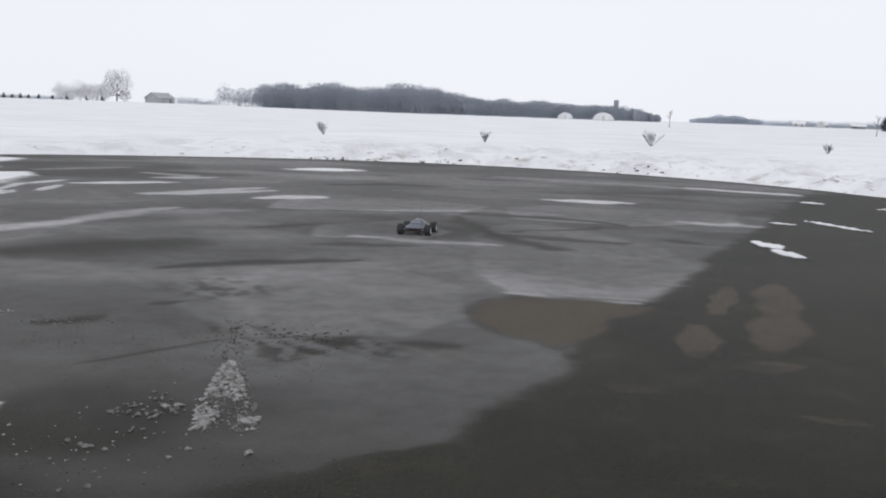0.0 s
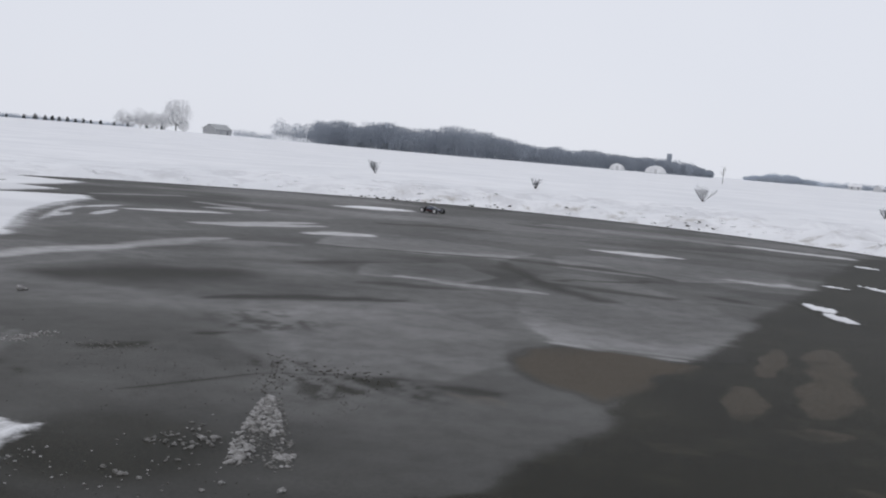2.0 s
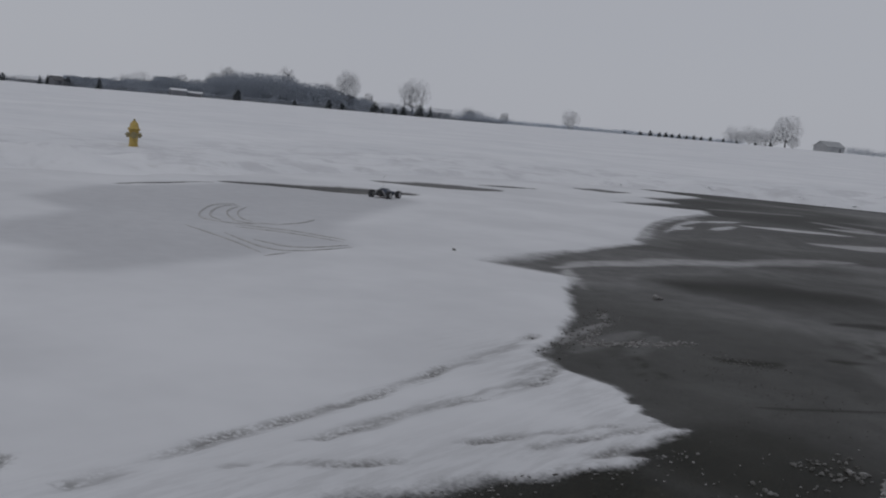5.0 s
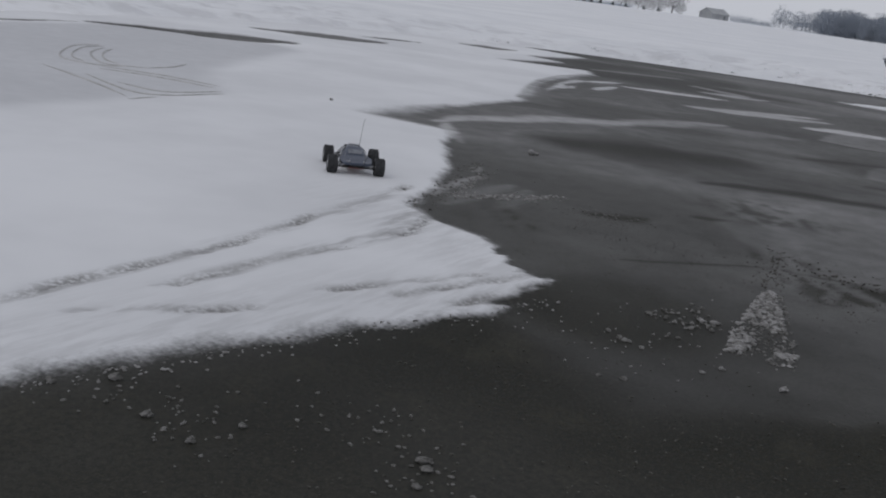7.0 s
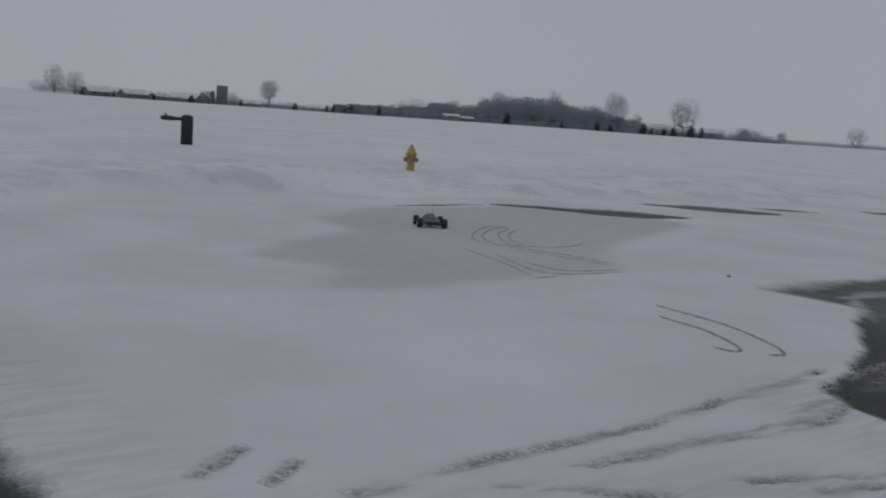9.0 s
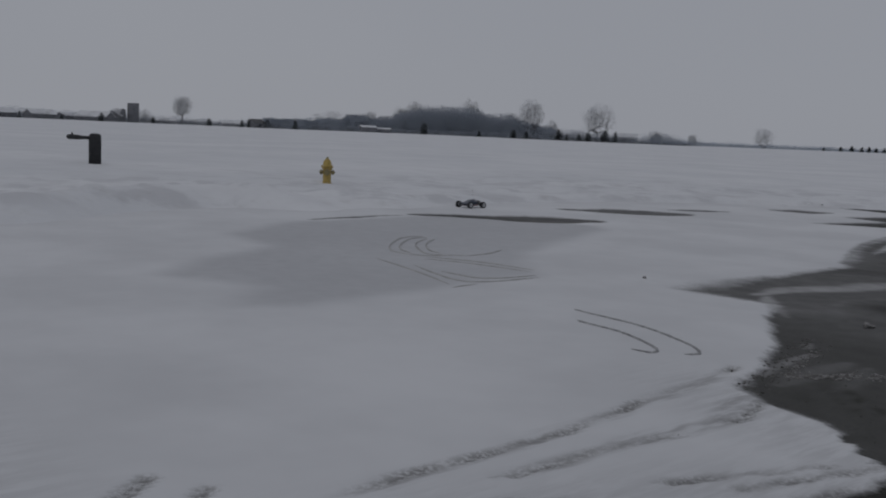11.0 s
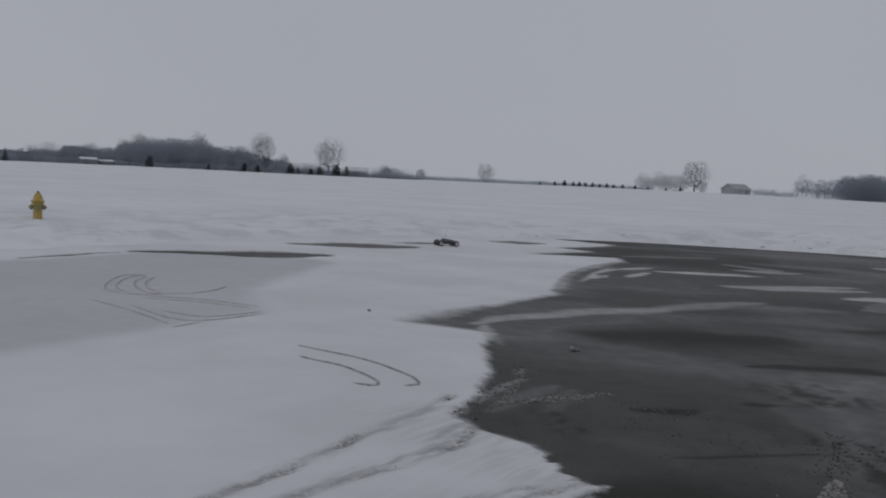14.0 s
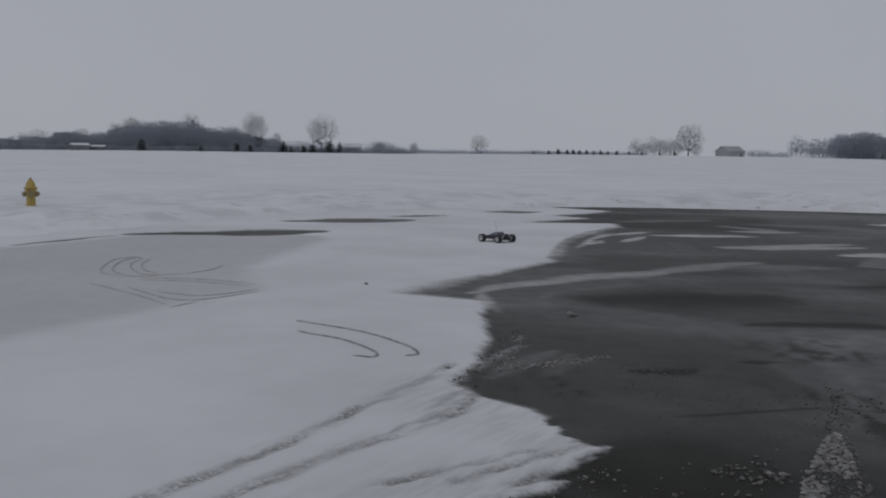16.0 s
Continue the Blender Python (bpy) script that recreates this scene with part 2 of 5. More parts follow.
# ---------------------------------------------------------------- mesh helpers
class Solid:
    """Collects points and faces for one mesh."""

    def __init__(self):
        self.v, self.f = [], []

    def add(self, points, faces):
        k = len(self.v)
        self.v += [tuple(p) for p in points]
        self.f += [tuple(i + k for i in f) for f in faces]

    def tube(self, a, b, ra, rb, sides=3, caps=False):
        a, b = Vector(a), Vector(b)
        d = (b - a).normalized()
        u = d.orthogonal().normalized()
        w = d.cross(u)
        ring = [(math.cos(2 * math.pi * i / sides), math.sin(2 * math.pi * i / sides)) for i in range(sides)]
        pts = [a + (u * c + w * s) * ra for c, s in ring] + [b + (u * c + w * s) * rb for c, s in ring]
        faces = [(i, (i + 1) % sides, sides + (i + 1) % sides, sides + i) for i in range(sides)]
        if caps:
            faces += [tuple(range(sides))[::-1], tuple(range(sides, 2 * sides))]
        self.add(pts, faces)

    def lathe(self, profile, sides, m=None):
        """profile: (radius, height) pairs, turned round z."""
        m = m or Matrix()
        pts = [m @ Vector((r * math.cos(2 * math.pi * i / sides), r * math.sin(2 * math.pi * i / sides), z)) for r, z in profile for i in range(sides)]
        faces = []
        for k in range(len(profile) - 1):
            for i in range(sides):
                j = (i + 1) % sides
                faces.append((k * sides + i, k * sides + j, (k + 1) * sides + j, (k + 1) * sides + i))
        if profile[0][0] > 1e-5:
            faces.append(tuple(range(sides))[::-1])
        if profile[-1][0] > 1e-5:
            faces.append(tuple((len(profile) - 1) * sides + i for i in range(sides)))
        self.add(pts, faces)

    def box(self, x0, y0, z0, x1, y1, z1, m=None, bevel=0.0):
        m = m or Matrix()
        e = bevel
        rings = []
        for z, k in ((z0, e), (z0 + e, 0), (z1 - e, 0), (z1, e)) if e else ((z0, 0), (z1, 0)):
            rings.append([(x0 + k, y0 + k, z), (x1 - k, y0 + k, z), (x1 - k, y1 - k, z), (x0 + k, y1 - k, z)])
        pts = [m @ Vector(p) for r in rings for p in r]
        faces = [(3, 2, 1, 0), tuple(4 * (len(rings) - 1) + i for i in range(4))]
        for k in range(len(rings) - 1):
            for i in range(4):
                j = (i + 1) % 4
                faces.append((4 * k + i, 4 * k + j, 4 * k + 4 + j, 4 * k + 4 + i))
        self.add(pts, faces)

    def loft(self, rings, closed=True):
        n = len(rings[0])
        pts = [p for r in rings for p in r]
        faces = [(k * n + i, k * n + (i + 1) % n, (k + 1) * n + (i + 1) % n, (k + 1) * n + i) for k in range(len(rings) - 1) for i in range(n)]
        if closed:
            faces += [tuple(range(n))[::-1], tuple((len(rings) - 1) * n + i for i in range(n))]
        self.add(pts, faces)

    def rock(self, p, r, rng, flat=0.6):
        """A lump: a small uneven solid."""
        t = (1 + 5 ** 0.5) / 2
        base = [(-1, t, 0), (1, t, 0), (-1, -t, 0), (1, -t, 0), (0, -1, t), (0, 1, t), (0, -1, -t), (0, 1, -t), (t, 0, -1), (t, 0, 1), (-t, 0, -1), (-t, 0, 1)]
        faces = [(0, 11, 5), (0, 5, 1), (0, 1, 7), (0, 7, 10), (0, 10, 11), (1, 5, 9), (5, 11, 4), (11, 10, 2), (10, 7, 6), (7, 1, 8),
                 (3, 9, 4), (3, 4, 2), (3, 2, 6), (3, 6, 8), (3, 8, 9), (4, 9, 5), (2, 4, 11), (6, 2, 10), (8, 6, 7), (9, 8, 1)]
        a, s = rng.uniform(0, 6.28), rng.uniform(0.7, 1.4)
        pts = []
        for x, y, z in base:
            k = r / 1.9 * rng.uniform(0.7, 1.25)
            x, y, z = x * k * s, y * k / s, z * k * flat
            pts.append((p[0] + x * math.cos(a) - y * math.sin(a), p[1] + x * math.sin(a) + y * math.cos(a), p[2] + z))
        self.add(pts, faces)

    def mesh(self, name, *mats, smooth=False):
        me = bpy.data.meshes.new(name)
        me.from_pydata(self.v, [], self.f)
        for m in mats:
            me.materials.append(m)
        if smooth:
            me.polygons.foreach_set("use_smooth", [True] * len(me.polygons))
        me.update()
        return me


def part(name, solid, mat, parent, label="", smooth=False):
    ob = new(name, solid.mesh(name, mat, smooth=smooth))
    ob.parent = parent
    return tagged(ob, label)


def thing(name, m, label, category, group="", kind=""):
    ob = new(name)
    ob.empty_display_size = 0.2
    ob.matrix_basis = m
    return tagged(ob, label, category, group, kind)


# ---------------------------------------------------------------- the lie of the land
CX, CY, RAD = -2.4, 17.2, 12.7          # turning circle
def value_noise(x, y, seed):
    """Smooth lattice noise, 0 to 1, one cell per metre."""
    xi, yi = np.floor(x).astype(np.int64), np.floor(y).astype(np.int64)
    fx, fy = x - xi, y - yi
    fx, fy = fx * fx * (3 - 2 * fx), fy * fy * (3 - 2 * fy)
    def h(a, b):
        n = (a * 374761393 + b * 668265263 + seed * 974711) & 0x7FFFFFFF
        n = ((n ^ (n >> 13)) * 1274126177) & 0x7FFFFFFF
        return ((n ^ (n >> 16)) & 0xFFFF) / 65535.0
    top = h(xi, yi) * (1 - fx) + h(xi + 1, yi) * fx
    low = h(xi, yi + 1) * (1 - fx) + h(xi + 1, yi + 1) * fx
    return top * (1 - fy) + low * fy


def fbm(x, y, scale, seed, octaves=3):
    total, amp, norm = 0, 1.0, 0.0
    for k in range(octaves):
        total = total + amp * value_noise(x * scale * 2 ** k + 17.3 * k, y * scale * 2 ** k + 9.1 * k, seed + k)
        norm += amp
        amp *= 0.5
    return total / norm


def ease(a, b, v):
    v = np.clip((v - a) / (b - a), 0, 1)
    return v * v * (3 - 2 * v)


def outside(x, y):
    """Metres outside the pavement: the turning circle and the street that leads into it."""
    d1 = np.hypot(x - CX, y - CY) - RAD - 0.8 * ease(-7, -13, x)
    d2 = np.maximum(np.abs(x + 0.5) - 6.8, y - 14)
    k = 3.0
    m = np.clip(0.5 + 0.5 * (d2 - d1) / k, 0, 1)
    d = d2 * (1 - m) + d1 * m - k * m * (1 - m)
    return np.minimum(d, np.hypot(x + 8.5, y - 9) - 7.5)      # wide shoulder on the hydrant's side


def terrain(x, y):
    """Height of the snow field, with the ploughed bank round the pavement."""
    d = outside(x, y) + 0.5 * (fbm(x, y, 0.35, 3) - 0.5)
    right = ease(-14, -2, x)
    far = np.hypot(x, y)
    z = -0.08 + (0.20 + 0.15 * right) * ease(-0.25, 1.3, d) + (0.20 + 0.05 * right) * ease(2, 14, d)
    lumps = ease(-0.1, 0.8, d) * (1 - ease(4, 9, d))
    z = z + lumps * ((0.16 + 0.04 * right) * (fbm(x, y, 0.55, 11, 3) - 0.45) + 0.16 * ease(0.45, 0.75, fbm(x, y, 1.3, 14, 3)) * (0.5 + 0.5 * right))
    # The long mound that the plough pushed together near the hydrant.
    mound = 1e9 + 0 * x
    for x0, y0, x1, y1 in ((-15.1, 4.6, -16.6, 6.9), (-16.6, 6.9, -17.6, 9.2), (-17.6, 9.2, -16.0, 10.8)):
        u = np.clip(((x - x0) * (x1 - x0) + (y - y0) * (y1 - y0)) / ((x1 - x0) ** 2 + (y1 - y0) ** 2), 0, 1)
        mound = np.minimum(mound, np.hypot(x - x0 - u * (x1 - x0), y - y0 - u * (y1 - y0)))
    z = z + 0.26 * np.exp(-(mound / 0.85) ** 2) * (0.45 + 1.0 * fbm(x, y, 0.9, 29, 3))
    z = z + 0.10 * ease(1, 12, d) * (fbm(x, y, 0.12, 21) - 0.5)
    az = np.degrees(np.arctan2(-x, y))
    rise = 0.25 + 1.3 * np.exp(-((az - 20) / 14) ** 2) - 0.35 * ease(-8, -25, az) + 0.5 * np.exp(-((az - 48) / 9) ** 2)
    return z + rise * ease(40, 420, far)


def lines(*stretches):
    """Grid lines: (from, to, step) stretches joined."""
    out = []
    for a, b, s in stretches:
        out += list(np.arange(a, b - 1e-6, s))
    return np.array(out + [stretches[-1][1]])


def beyond(start, step, end, grow=1.22):
    out, v = [], start
    while v < end:
        v += step
        step *= grow
        out.append(min(v, end))
    return np.array(out)


def sheet(name, xs, ys, height, mat, attributes=None, keep=None):
    X, Y = np.meshgrid(xs, ys)
    Z = height(X, Y)
    nx, ny = len(xs), len(ys)
    i, j = np.meshgrid(np.arange(nx - 1), np.arange(ny - 1))
    a = (j * nx + i).ravel()
    quads = np.stack([a, a + 1, a + nx + 1, a + nx], 1)
    if keep is not None:
        quads = quads[keep(X, Y).ravel()[quads].any(1)]
    me = bpy.data.meshes.new(name)
    me.vertices.add(nx * ny)
    me.vertices.foreach_set("co", np.stack([X, Y, Z], -1).astype(np.float32).ravel())
    me.loops.add(quads.size)
    me.loops.foreach_set("vertex_index", quads.astype(np.int32).ravel())
    me.polygons.add(len(quads))
    me.polygons.foreach_set("loop_start", np.arange(0, quads.size, 4, dtype=np.int32))
    me.update(calc_edges=True)
    me.polygons.foreach_set("use_smooth", [True] * len(quads))
    for key, values in (attributes(X, Y) if attributes else {}).items():
        at = me.attributes.new(key, "FLOAT", "POINT")
        at.data.foreach_set("value", np.clip(values, 0, 1).astype(np.float32).ravel())
    me.materials.append(mat)
    return new(name, me)


def polygon_depth(x, y, pts):
    """Signed distance to a closed outline, positive inside."""
    best, inside = np.full(x.shape, 1e9), np.zeros(x.shape, bool)
    for (x0, y0), (x1, y1) in zip(pts, pts[1:] + pts[:1]):
        ex, ey = x1 - x0, y1 - y0
        t = np.clip(((x - x0) * ex + (y - y0) * ey) / (ex * ex + ey * ey), 0, 1)
        best = np.minimum(best, np.hypot(x - x0 - t * ex, y - y0 - t * ey))
        cross = ((y0 > y) != (y1 > y)) & (x < ex * (y - y0) / (ey if abs(ey) > 1e-9 else 1e-9) + x0)
        inside ^= cross
    return np.where(inside, best, -best)


def stroke(x, y, x0, y0, x1, y1, r, soft=0.5):
    """1 along a smear from one point to the other, fading to 0 at its rim."""
    ex, ey = x1 - x0, y1 - y0
    t = np.clip(((x - x0) * ex + (y - y0) * ey) / (ex * ex + ey * ey + 1e-9), 0, 1)
    taper = 0.45 + 0.55 * np.sin(np.pi * np.clip(t, 0.02, 0.98))
    d = np.hypot(x - x0 - t * ex, y - y0 - t * ey) / (r * taper)
    return 1 - ease(1 - soft, 1.0 + 0.3 * soft, d)


def field_attributes(x, y):
    d = outside(x, y)
    right = ease(-9, -1, x)
    # rough: where snow is painted greyer, on the lumpy bank and near the fountain.
    return {"dirt": ease(-0.4, 0.3, d) * (1 - ease(0.8, 3.0, d)) * (0.25 + 0.75 * right), "rough": np.maximum(ease(-0.2, 0.6, d) * (1 - ease(4, 12, d)), 0.75 * stroke(x, y, -28.2, 10.2, -24.6, 15.2, 0.9, 0.9))}


gx = np.concatenate([-beyond(26, 0.4, 4600)[::-1], lines((-26, 22, 0.2)), beyond(22, 0.4, 4600)])
gy = np.concatenate([-beyond(8, 0.4, 4600)[::-1], lines((-8, 46, 0.2)), beyond(46, 0.4, 4600)])
ground = sheet("ground", gx, gy, terrain, M_SNOW, field_attributes, keep=lambda x, y: outside(x, y) > -1.2)
tagged(ground, "wide snow-covered field with a ploughed bank round the asphalt", "ground", kind="structure")


SNOW_EDGE = [(-3.1, 0.9), (-2.96, 1.8), (-2.82, 2.3), (-2.62, 2.82), (-2.42, 3.38), (-2.24, 3.85), (-2.15, 4.3), (-2.17, 4.68), (-2.48, 4.85),
             (-2.74, 5.12), (-3.22, 5.24), (-3.60, 5.52), (-3.85, 6.16), (-4.22, 7.0), (-4.70, 7.85), (-5.20, 8.74), (-6.22, 8.74), (-6.36, 9.95),
             (-6.34, 11.0), (-6.38, 12.6), (-6.55, 13.6), (-7.15, 14.9), (-7.66, 16.3), (-7.98, 18.4), (-8.02, 19.5), (-8.7, 20.5), (-9.6, 20.0), (-10.40, 19.5), (-10.05, 21.0),
             (-9.9, 21.9), (-11.0, 22.3), (-10.7, 23.6), (-10.7, 25.2), (-14, 26), (-22, 20), (-22, 0.9)]
WET_EDGE = [(-2.2, 4.1), (-1.2, 3.5), (0.05, 4.4), (0.56, 5.5), (1.09, 7.04), (1.64, 7.94), (2.36, 9.45), (3.57, 12.25), (4.85, 14.86), (8.0, 21.9),
            (9.5, 22.5), (14, 16), (14, -8), (-8, -8), (-3.2, 1.2)]
ICE_EDGE = [(-13.8, 8.9), (-13.85, 12.2), (-11.6, 13.7), (-10.95, 13.3), (-10.25, 11.65), (-9.75, 10.5), (-9.08, 9.3), (-7.62, 8.1), (-7.40, 6.6), (-7.26, 5.4),
            (-7.15, 4.65), (-7.45, 4.15), (-7.85, 4.35), (-8.2, 4.85), (-8.65, 4.8), (-9.3, 4.5), (-10.2, 5.4), (-11.0, 6.7), (-12.4, 6.9)]
BROWN_EDGE = [(0.17, 7.49), (0.37, 7.99), (0.66, 8.25), (1.32, 8.17), (1.69, 7.87), (1.05, 6.66), (0.81, 6.22), (0.58, 6.59), (0.21, 7.08)]
# A sheet of frozen dust with a sharp near edge, and the lobes behind it.
DUST_SHEETS = [([(0.4, 12.4), (0.93, 13.9), (1.68, 13.5), (2.55, 11.7), (2.75, 10.3), (2.08, 8.25), (1.69, 8.16), (0.57, 8.34), (0.31, 9.45)], 0.035, 0.19, 0.6),
               ([(-2.6, 14.9), (-0.9, 14.75), (0.35, 14.9), (0.7, 16.4), (-1.0, 17.3), (-2.7, 16.6)], 0.06, 0.12, 0.5),
               ([(0.9, 14.6), (2.7, 14.0), (4.5, 14.9), (4.9, 16.6), (2.6, 17.3), (1.0, 16.4)], 0.05, 0.10, 0.6),
               ([(-1.5, 11.6), (-0.3, 11.7), (0.2, 12.6), (-0.4, 13.9), (-1.7, 13.0)], 0.05, 0.09, 0.5),
               ([(-1.2, 6.4), (-0.25, 6.5), (0.15, 7.2), (0.2, 8.6), (-0.6, 9.8), (-2.3, 9.2), (-2.0, 7.3)], 0.04, 0.05, 0.6)]
# Frozen dust: from, to, half width, strength.
DUST = [(-3.9, 24.5, -2.3, 25.1, 0.8, 1.0), (-5.9, 18.9, -5.3, 19.1, 0.35, 0.6), (-5.9, 20.4, -4.9, 20.7, 0.5, 0.55), (-4.9, 16.5, -3.3, 17.9, 0.45, 0.6),
        (-3.1, 16.4, -2.2, 17.0, 0.5, 0.8), (2.0, 18.1, 3.3, 17.8, 0.4, 0.9), (-4.3, 13.5, -2.9, 14.3, 0.5, 0.22), (-1.1, 14.9, 0.4, 15.5, 0.4, 0.25),
        (3.6, 14.9, 4.7, 14.6, 0.35, 0.45), (-1.0, 11.7, 0.65, 11.25, 0.22, 0.4), (0.7, 8.3, 1.75, 8.12, 0.18, 0.4), (0.4, 15.5, 1.8, 15.3, 0.45, 0.2)]
DUST_FAR = [(1.6, 24.3, 5.6, 22.3, 0.8, 0.3), (5.5, 22.7, 7.9, 21.4, 0.45, 0.8), (-6.75, 18.1, -5.42, 18.9, 0.42, 0.95), (-4.85, 16.5, -3.64, 18.5, 0.40, 0.6),
            (-5.58, 9.4, -5.25, 11.0, 0.26, 0.55), (-5.35, 10.6, -4.6, 12.7, 0.36, 0.50), (-4.7, 12.4, -3.9, 14.3, 0.36, 0.36), (-6.5, 21.6, -5.2, 20.9, 0.28, 0.4), (-5.9, 16.6, -5.0, 15.4, 0.5, 0.16),
            (-8.9, 21.6, -7.6, 23.2, 0.4, 0.3), (-3.57, 6.08, -3.84, 7.01, 0.07, 0.42), (-4.0, 7.15, -4.15, 7.45, 0.05, 0.4), (-5.0, 8.7, -5.45, 9.3, 0.12, 0.5), (-4.75, 8.4, -5.0, 8.8, 0.07, 0.3),
            (-3.4, 5.95, -3.5, 6.85, 0.16, 0.2), (-3.05, 6.2, -3.3, 6.75, 0.15, 0.16)]
# Small patches of snow left on the asphalt.
PATCHES = [(5.72, 15.6, 6.2, 14.3, 0.12), (5.9, 12.9, 6.3, 11.3, 0.17), (5.0, 15.1, 5.3, 14.95, 0.10), (7.05, 19.4, 7.3, 19.1, 0.2), (4.02, 12.55, 4.10, 12.0, 0.16),
           (4.03, 11.8, 4.08, 11.25, 0.16), (8.1, 18.35, 8.4, 18.2, 0.15), (-3.5, 24.6, -2.5, 25.0, 0.55), (8.9, 16.9, 9.3, 16.3, 0.14)]
# Bare asphalt in the snow near the rim.
BARE = [(-14.3, 12.0, -12.9, 13.6, 0.55), (-13.5, 12.8, -12.15, 14.45, 1.05), (-14.3, 16.5, -12.8, 18.3, 0.95), (-12.75, 22.6, -12.1, 23.2, 0.8), (-13.6, 19.2, -12.9, 20.3, 0.35),
        (-13.9, 9.3, -14.3, 11.6, 0.13)]
# The arc that a car's wheels drew through the edge of the snow.
ARC = [(-6.45, 13.1), (-7.07, 14.6), (-7.64, 16.2), (-8.05, 18.0), (-8.12, 19.4)]
# White crescents of snow between the arc and the bare asphalt.
CRESCENTS = [(-6.85, 14.5, -7.45, 16.6, 0.17), (-7.42, 16.3, -7.58, 17.7, 0.20), (-7.55, 17.5, -7.2, 18.9, 0.22), (-6.75, 16.4, -6.85, 17.6, 0.20), (-7.0, 15.6, -7.15, 16.6, 0.10)]
# Dry streaks of bare, darker asphalt.
DARK = [(-2.3, 12.5, -1.5, 13.1, 0.25), (-1.4, 11.1, -0.6, 11.2, 0.25), (-2.2, 14.5, 0.5, 15.0, 0.16), (0.1, 14.3, 0.6, 12.6, 0.34), (0.6, 12.6, 1.1, 11.0, 0.32), (0.7, 12.5, 2.0, 11.9, 0.26), (-2.6, 8.9, -1.0, 9.9, 0.30), (0.3, 14.9, 2.6, 14.3, 0.28),
        (2.7, 12.4, 3.4, 12.2, 0.25), (-2.2, 20.2, 0.0, 20.7, 0.45), (-0.16, 6.15, 0.16, 6.15, 0.2), (0.9, 12.9, 2.6, 13.9, 0.10), (-2.12, 7.18, -1.93, 7.28, 0.13), (-2.68, 6.6, -2.45, 6.86, 0.14), (-1.9, 5.62, -1.4, 6.1, 0.035), (-1.4, 6.1, -0.8, 6.3, 0.035), (-4.3, 9.7, -2.9, 10.9, 0.9)]
GRIT = [(2.2, 7.75, 2.66, 9.0, 0.13), (1.66, 6.3, 1.93, 7.2, 0.16), (2.25, 6.5, 2.75, 7.9, 0.22), (2.65, 7.5, 3.1, 9.1, 0.20), (1.88, 6.05, 2.28, 6.0, 0.13), (0.98, 5.5, 1.22, 5.32, 0.11), (1.92, 5.0, 2.2, 4.86, 0.10),
        (2.75, 5.7, 3.1, 6.6, 0.10), (-0.15, 6.15, 0.15, 6.05, 0.12)]
# Wheel marks of the cars that drove over the snow tongue: from, to, half width.
SCUFF = [(-3.42, 1.9, -3.50, 3.1, 0.07), (-3.50, 3.1, -3.66, 4.7, 0.08), (-3.66, 4.7, -3.85, 5.9, 0.09), (-3.26, 3.0, -3.26, 3.8, 0.09), (-3.26, 3.6, -3.16, 4.9, 0.11), (-3.16, 4.4, -3.42, 5.5, 0.13),
         (-3.25, 2.5, -2.82, 3.15, 0.05), (-2.82, 3.5, -2.45, 4.5, 0.045), (-2.55, 3.7, -2.27, 4.7, 0.05), (-2.34, 3.6, -2.12, 4.65, 0.05), (-3.91, 1.47, -4.13, 1.77, 0.032), (-3.7, 1.7, -3.87, 1.91, 0.032)]

# Sharp edges of those marks, dark with grit.
RUTS = [[(-3.46, 1.95), (-3.51, 2.44), (-3.54, 3.15), (-3.55, 3.77), (-3.72, 4.77), (-3.87, 5.95)], [(-3.25, 3.1), (-3.25, 3.7), (-3.19, 4.28), (-3.14, 4.84), (-3.3, 5.3)],
        [(-3.24, 2.65), (-3.01, 2.85), (-2.83, 3.13)], [(-2.32, 3.7), (-2.12, 4.65)], [(-2.52, 3.82), (-2.27, 4.68)], [(-2.77, 3.62), (-2.45, 4.45)],
        [(-3.91, 1.47), (-4.13, 1.77)], [(-3.7, 1.7), (-3.87, 1.91)]]


def line_distance(x, y, pts):
    best = np.full(x.shape, 1e9)
    for (x0, y0), (x1, y1) in zip(pts, pts[1:]):
        ex, ey = x1 - x0, y1 - y0
        t = np.clip(((x - x0) * ex + (y - y0) * ey) / (ex * ex + ey * ey), 0, 1)
        best = np.minimum(best, np.hypot(x - x0 - t * ex, y - y0 - t * ey))
    return best


